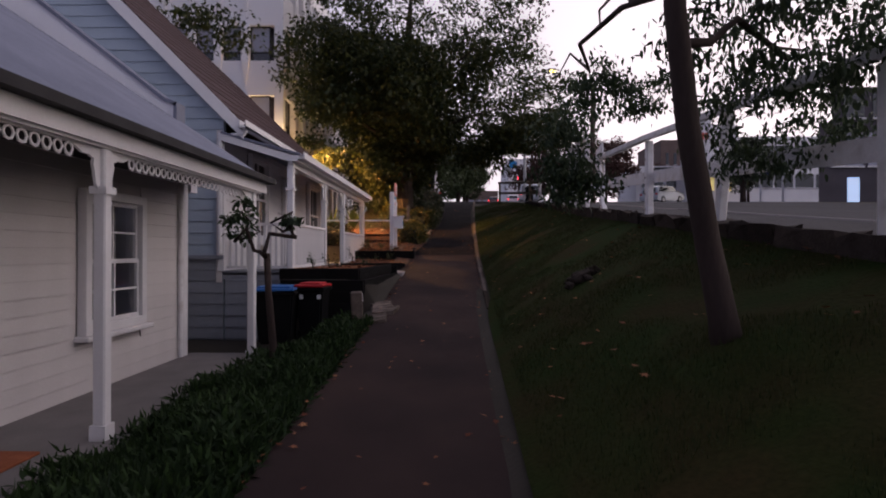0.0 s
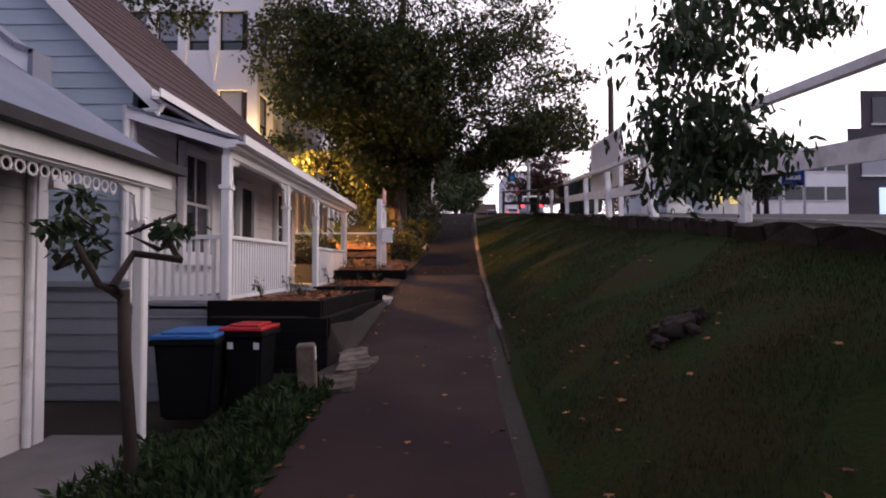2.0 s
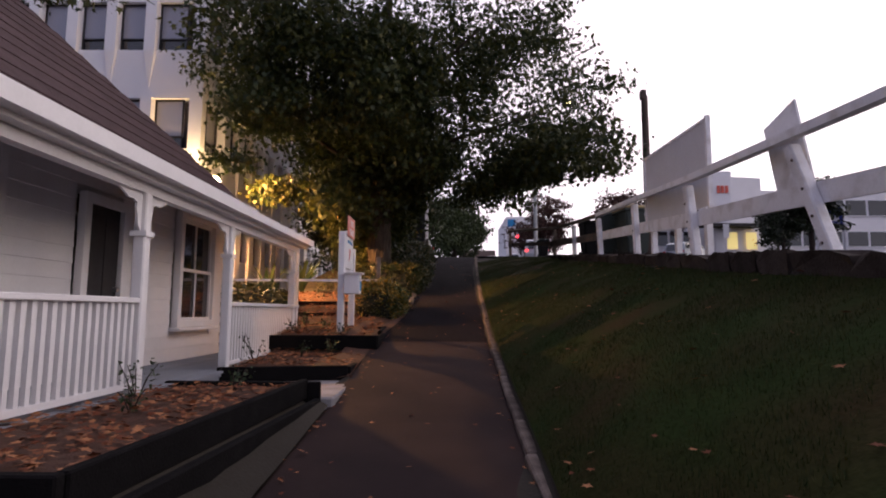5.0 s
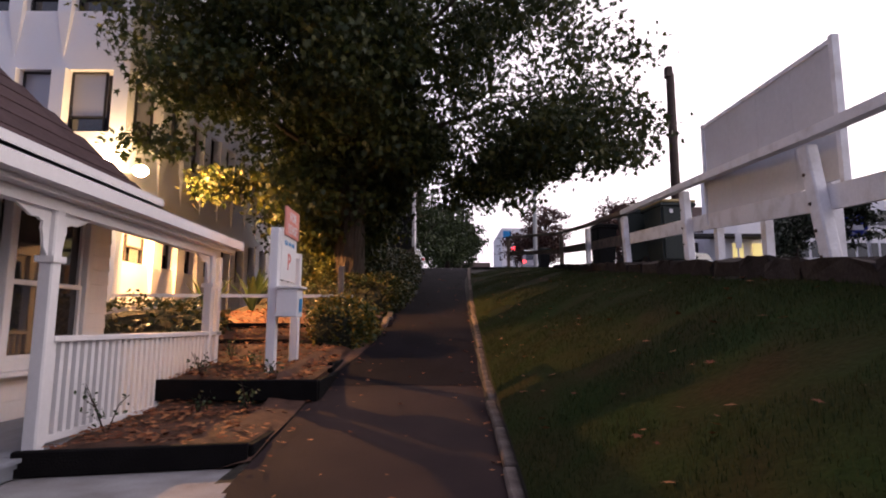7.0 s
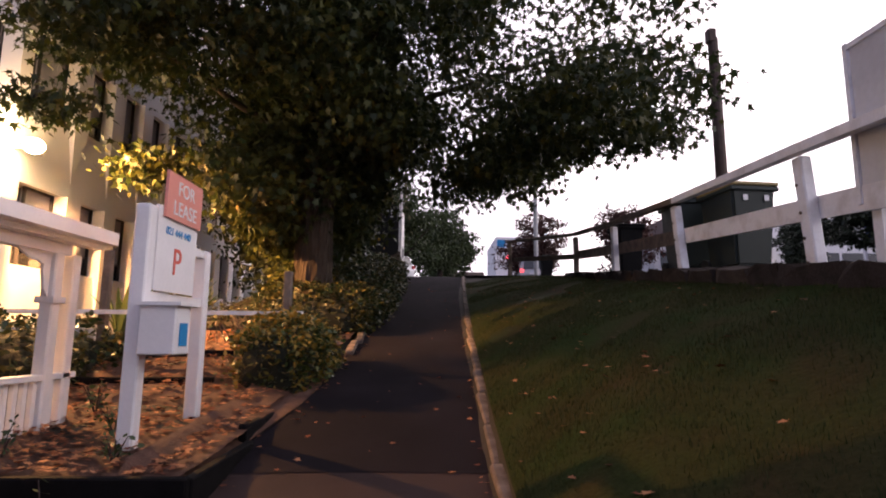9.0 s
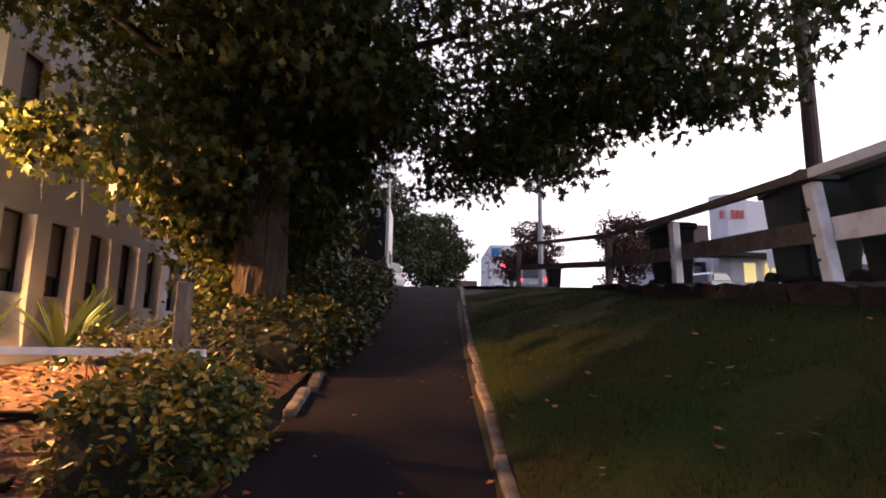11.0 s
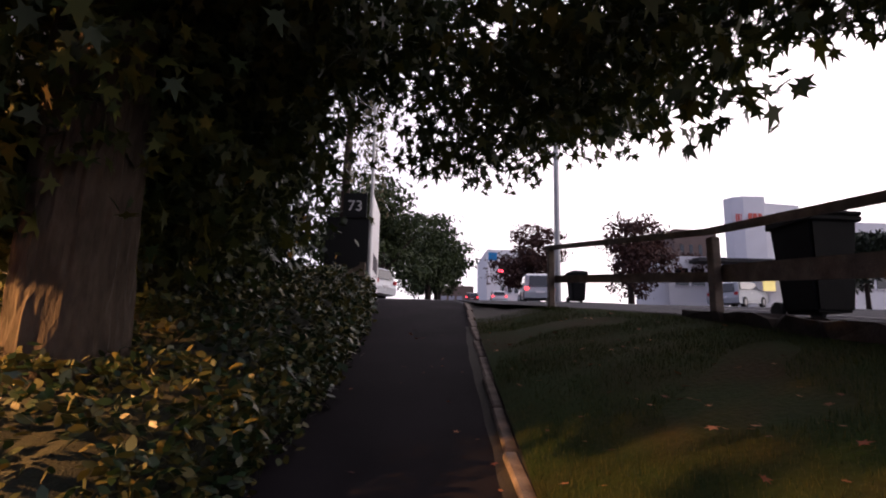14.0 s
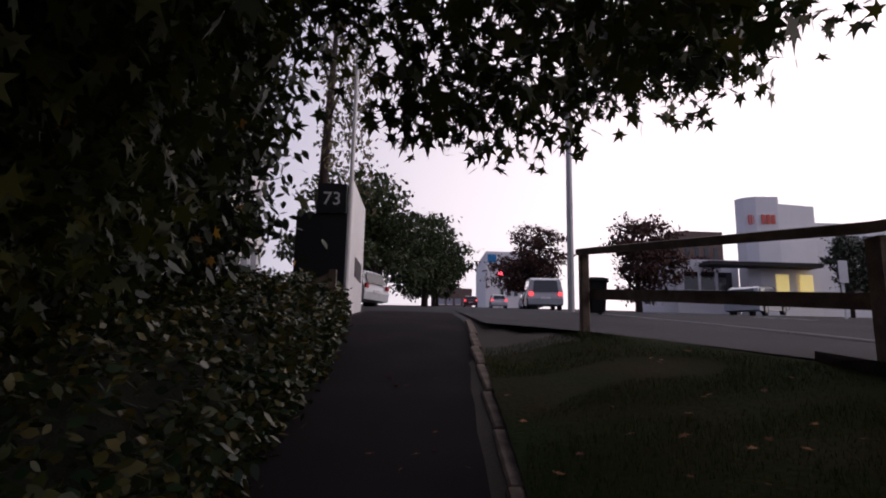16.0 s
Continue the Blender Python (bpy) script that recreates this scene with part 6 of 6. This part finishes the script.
def signal(x, y, z, z_lamp, label):
    t = thing("traffic_light", label, "traffic light", "road signals")
    bm = B()
    tube(bm, [(x, y, z), (x, y, z_lamp + 0.6)], [0.09, 0.09], 10)
    part("mast", bm, M_STEEL, t)
    bm = B()
    box(bm, x - 0.28, x + 0.28, y - 0.25, y - 0.1, z_lamp - 1.1, z_lamp + 0.4)
    part("head", soften(bm, 0.04), M_DARK, t)
    # Red lens is oversized so its disc takes in the glare around it.
    for k, mm in enumerate((G_RED, M_BINGREY, M_BINGREY)):
        bm = B()
        bmesh.ops.create_uvsphere(bm, u_segments=12, v_segments=8, radius=0.42 if k == 0 else 0.16, matrix=pose(x, y - 0.27, z_lamp - 0.42 * k))
        part("lens", bm, mm, t, "glowing red lens" if k == 0 else "", True)


signal(13.5, 116.6, road_z(116), 16.4, "tall traffic signal showing red")
signal(16.1, 106.3, road_z(106), 12.9, "kerbside traffic signal showing red")


# ---- buildings across the road ----
def windows(parent, x0, x1, y, z0, z1, n, material, gap=0.3):
    w = (x1 - x0) / n
    for i in range(n):
        bm = B()
        box(bm, x0 + w * i + gap / 2, x0 + w * (i + 1) - gap / 2, y - 0.05, y + 0.02, z0, z1)
        win = part("window", bm, material, parent)
        bm = B()
        box(bm, x0 + w * i + gap / 2 - 0.05, x0 + w * (i + 1) - gap / 2 + 0.05, y - 0.12, y + 0.02, z0 - 0.1, z0 - 0.005)
        part("sill", bm, M_WHITE, win)


wb = thing("white_office", "white rendered office with a rounded tower and red lettering", "building")
bm = B()
arc = [(27.5, 69.0), (27.8, 68.2), (28.6, 67.7), (30.4, 67.6), (34, 68.2), (34, 76), (31.8, 76)]
prism(bm, [(x, y, 5.5) for x, y in arc], (0, 0, 11.0))
part("tower", bm, M_PLASTER, wb)
bm = B()
prism(bm, [(27.5, 69.0, 16.5), (27.8, 68.2, 16.5), (28.6, 67.7, 16.5), (30.4, 67.6, 16.5), (30.6, 67.7, 16.5), (32.4, 76, 16.5), (31.8, 76, 16.5)], (0, 0, 0.6))
part("parapet", bm, M_PLASTER, wb)
for x0, x1, yy in ((27.9, 28.55, 67.92), (28.9, 30.2, 67.67)):
    for k in range(3):
        w = (x1 - x0) / 3
        bm = B()
        box(bm, x0 + w * k + 0.06, x0 + w * (k + 1) - 0.06, yy - 0.12, yy - 0.02, 14.7, 15.5)
        part("sign_block", bm, M_SIGNRED, wb, "red raised sign shape")
bm = B()
box(bm, 34.0, 62, 69.5, 80, 5.5, 15.4)
part("wing", bm, M_PLASTER, wb)
bm = B()
box(bm, 22.5, 28.0, 70, 78, 5.5, 11.9)
part("wing", bm, M_PLASTER, wb)
windows(wb, 36.5, 61, 69.5, 12.6, 14.3, 10, M_GLASS)
windows(wb, 36.5, 61, 69.5, 9.2, 10.8, 10, M_GLASS)
windows(wb, 29.3, 33.4, 67.6, 8.6, 10.4, 2, G_WINDOW, 1.0)
windows(wb, 23, 27.5, 70.0, 9.2, 10.8, 3, M_GLASS)
bm = B()
box(bm, 23.5, 33, 66.2, 68.0, 10.9, 11.2)
part("canopy", bm, M_DARK, wb)

db = thing("dark_office", "dark clad modern office with lit ground floor", "building")
bm = B()
prism(bm, [(22, 34.5, 2), (46, 34.5, 2), (52, 41, 2), (27.5, 41, 2)], (0, 0, 7.2))
part("lower_block", bm, M_BRICKFAR, db)
bm = B()
prism(bm, [(23.4, 35.4, 9.2), (46, 35.4, 9.2), (51, 41, 9.2), (28.2, 41, 9.2)], (0, 0, 2.4))
part("upper_block", bm, M_BRICKFAR, db)
windows(db, 23.8, 40, 35.4, 9.7, 11.2, 9, M_GLASS, 0.5)
windows(db, 22.6, 40, 34.5, 6.6, 8.6, 8, M_GLASS_BLIND, 0.3)
windows(db, 22.6, 40, 34.5, 4.4, 5.9, 6, G_COOL, 2.2)
bb = thing("brown_block", "plain brown brick block behind the trees", "building")
bm = B()
box(bm, 35, 41, 96, 108, 8, 20.2)
part("wall", bm, M_BROWNFAR, bb)
windows(bb, 35.4, 40.6, 96, 16, 18, 4, M_GLASS, 0.8)
gb = thing("grey_block", "tall pale grey block far up the road", "building")
bm = B()
box(bm, 12.6, 21, 130, 150, 10, 22.6)
part("wall", bm, M_PLASTER, gb)
bm = B()
box(bm, 12.9, 14.6, 129.9, 129.99, 20.4, 22.0)
part("emblem", bm, M_SIGNBLUE, gb)
windows(gb, 15, 20.5, 130, 14, 15.5, 4, M_GLASS, 0.6)
windows(gb, 15, 20.5, 130, 18, 19.5, 4, M_GLASS, 0.6)
lr = thing("red_roof_shop", "low shop with a red-brown front at the far junction", "building")
bm = B()
box(bm, 4.0, 13.5, 170, 180, 13.5, 19.5)
part("wall", bm, M_BROWNFAR, lr)
windows(lr, 4.5, 13, 170, 15.2, 16.8, 4, M_GLASS_BLIND, 0.6)
py = thing("pylon_sign", "blue and white pylon sign on two legs across the road", "sign")
for x in (22.0, 23.6):
    bm = B()
    box(bm, x - 0.06, x + 0.06, 40.9, 41.02, 4.8, 8.2)
    part("leg", bm, M_WHITE, py)
bm = B()
box(bm, 22.06, 23.54, 40.85, 41.0, 6.9, 8.15)
part("panel", bm, M_NAVY, py)
bm = B()
box(bm, 22.3, 23.3, 40.82, 40.85, 7.3, 7.6)
part("emblem", bm, M_WHITE, py)
ss = thing("street_signpost", "slim white road signpost beside the far kerb", "sign")
bm = B()
tube(bm, [(19.3, 46.5, 5.2), (19.3, 46.5, 8.0)], [0.06, 0.06], 8)
part("mast", bm, M_WHITE, ss)
bm = B()
box(bm, 19.1, 19.5, 46.38, 46.42, 7.0, 8.0)
part("plate", bm, M_WHITE, ss)


# ---- far trees ----
def far_tree(label, x, y, r, z_top, leaf, seed, size=0.42, n=130, z0=None, low=False):
    zb = road_z(y) if z0 is None else z0
    zc = (z_top + zb) / 2 + 0.12 * (z_top - zb)
    h = (z_top - zb) * 0.36
    if low:
        zc, h = (z_top + zb) / 2 + 0.2, (z_top - zb) * 0.47
    rng = np.random.default_rng(seed)
    blobs = []
    for i in range(7):
        a = rng.uniform(0, math.tau)
        q = rng.uniform(0.25, 0.6)
        blobs.append((x + math.cos(a) * r * q, y + math.sin(a) * r * q, zc + rng.uniform(-0.5, 0.55) * h, r * rng.uniform(0.4, 0.62), r * rng.uniform(0.4, 0.62), h * rng.uniform(0.4, 0.6), n // 7))
    blobs.append((x, y, z_top - h * 0.45, r * 0.45, r * 0.45, h * 0.45, n // 7))
    tree("street_tree", label, [(x, y, zb - 0.2), (x, y, zb + 1.5), (x, y, zc)], [r * 0.07, r * 0.055, r * 0.03], [((x, y, zb + 1.4), (x + r * 0.5, y, zc), r * 0.03, 0.02), ((x, y, zb + 1.6), (x - r * 0.5, y + 0.3, zc), r * 0.03, 0.02)], blobs, 46, size * 0.72, OVAL, M_BARK_SMOOTH, leaf, seed, r * 0.11, 0.4)


far_tree("tall green street tree beside the road", -2.2, 52, 3.9, 13.0, L_FAR, 71, 0.42, 200, low=True)
far_tree("broad green street tree further up the road", 0.6, 66, 4.0, 14.2, L_FAR, 72, 0.42, 200, low=True)
far_tree("green street tree further up the road", 1.6, 82, 3.6, 15.0, L_FAR, 73, 0.5, 160, low=True)
far_tree("green street tree near the signals", 2.6, 104, 3.4, 16.8, L_FAR, 74, 0.55, 140, low=True)
far_tree("clipped dense green tree beside the driveway", -3.2, 43, 1.9, 8.0, L_FAR, 75, 0.3)
far_tree("dark coppery street tree at the kerb", 14.2, 95, 5.0, 20.0, L_FARRED, 76, 0.55, 220, low=True)
far_tree("coppery spreading tree before the white office", 17.9, 67, 4.3, 15.2, L_FARRED, 77, 0.45, 150, low=True)
far_tree("small coppery tree by the brown block", 25, 72, 2.6, 12.5, L_FARRED, 78, 0.4, 80)
far_tree("round dark street tree before the white office", 26.5, 52, 2.1, 10.6, L_DARK, 79, 0.35, 120)
far_tree("slender dark tree before the lit windows", 32.5, 63, 2.4, 13.0, L_DARK, 80, 0.35, 80)
far_tree("low round tree beside the far kerb", 17.2, 34, 1.9, 8.3, L_DARK, 81, 0.3, 90)

# ---- grass and fallen leaves ----
rng = np.random.default_rng(91)


def grass(name, label, n, xr, yr, zf, length, leaf, keep=lambda x, y: True, lie=False):
    pts = []
    while len(pts) < n:
        x, y = rng.uniform(*xr), rng.uniform(*yr)
        if keep(x, y):
            pts.append((x, y, zf(x, y)))
    me = leaf_mesh(name, np.array(pts), rng.uniform(length * 0.5, length * 1.3, n), BLADE if not lie else SLIM, leaf, -0.75, rng, upright=not lie)
    tagged(new(name, me), label, "grass", "", "stuff")


def on_bank(x, y):
    return lerp_at(y, KERB_X) + 0.1 < x < lerp_at(y, FENCE_X) - 0.1 and noise.noise((x * 0.7, y * 0.7, 9)) > -0.28


grass("lawn_grass", "short mown grass blades over the bank", 170000, (0.4, 3.3), (1.5, 28.4), lambda x, y: ground_z(x, y) + 0.015, 0.044, L_GRASS, on_bank)
def tuft(x, y):
    """Mounded height of the unmown verge."""
    return max(0.0, 0.1 + 0.2 * noise.noise((x * 1.6, y * 1.3, 2)) + 0.05 * noise.noise((x * 5, y * 5, 4))) * min(1, (-1.2 - x) * 5) * min(1, max(0, 8.3 - y) * 3)


grass("verge_grass", "long lush grass mounds along the verge", 42000, (-2.75, -1.16), (0.8, 8.25), lambda x, y: ground_z(x, y) + rng.uniform(0, 1) ** 0.6 * tuft(x, y), 0.11, L_VERGE, lambda x, y: x > -2.58 or rng.uniform() < 0.3, True)


def scatter(name, label, n, xr, yr, zf, size, keep):
    pts = []
    while len(pts) < n:
        x, y = rng.uniform(*xr), rng.uniform(*yr)
        if keep(x, y):
            pts.append((x, y, zf(x, y)))
    me = leaf_mesh(name, np.array(pts), rng.uniform(size * 0.6, size * 1.2, n), STAR, L_LITTER, 0, rng, flat=True)
    tagged(new(name, me), label, "fallen leaves", "", "stuff")


scatter("path_leaves", "brown fallen leaves along the path edges", 420, (-1.25, 0.75), (3, 28), lambda x, y: path_z(y) + 0.03, 0.055, lambda x, y: lerp_at(y, LEFT_X) - 0.05 < x < lerp_at(y, KERB_X) and (rng.uniform() < 0.07 or x < lerp_at(y, LEFT_X) + 0.22 * rng.uniform() ** 0.5 or x > lerp_at(y, KERB_X) - 0.12))
scatter("lawn_leaves", "scattered dry leaves on the grass bank", 420, (0.5, 3.2), (3, 27), lambda x, y: ground_z(x, y) + 0.055, 0.06, lambda x, y: lerp_at(y, KERB_X) + 0.15 < x < lerp_at(y, FENCE_X) - 0.1)
stump = thing("tree_stump", "old broken stump and roots rotting in the grass bank", "stump")
for k, (dx, dy, sx, sy, sz, tilt) in enumerate(((0, 0, 0.2, 0.15, 0.13, 18), (0.2, 0.06, 0.14, 0.1, 0.09, -10), (-0.22, -0.04, 0.15, 0.09, 0.06, 5), (0.06, -0.17, 0.17, 0.07, 0.05, 25), (-0.08, 0.2, 0.2, 0.07, 0.06, -15))):
    bm = B()
    bmesh.ops.create_icosphere(bm, subdivisions=4, radius=1.0)
    for v in bm.verts:
        d = v.co.normalized()
        r = 1 + 0.4 * noise.noise(d * 1.7 + Vector((k * 3, 0, 0))) + 0.18 * noise.noise(d * 4 + Vector((0, k, 0)))
        v.co = Vector((d.x * sx * r * 0.72, d.y * sy * r * 0.72, max(-0.7, min(0.75, d.z * r)) * sz))
    ob = part("root_lump" if k else "stump_body", bm, M_STUMP, stump, smooth=True)
    ob.matrix_basis = pose(1.62 + dx * 0.72, 7.1 + dy * 0.72, ground_z(1.62 + dx * 0.72, 7.1 + dy * 0.72) + 0.04, tilt, -tilt, 40 * k)
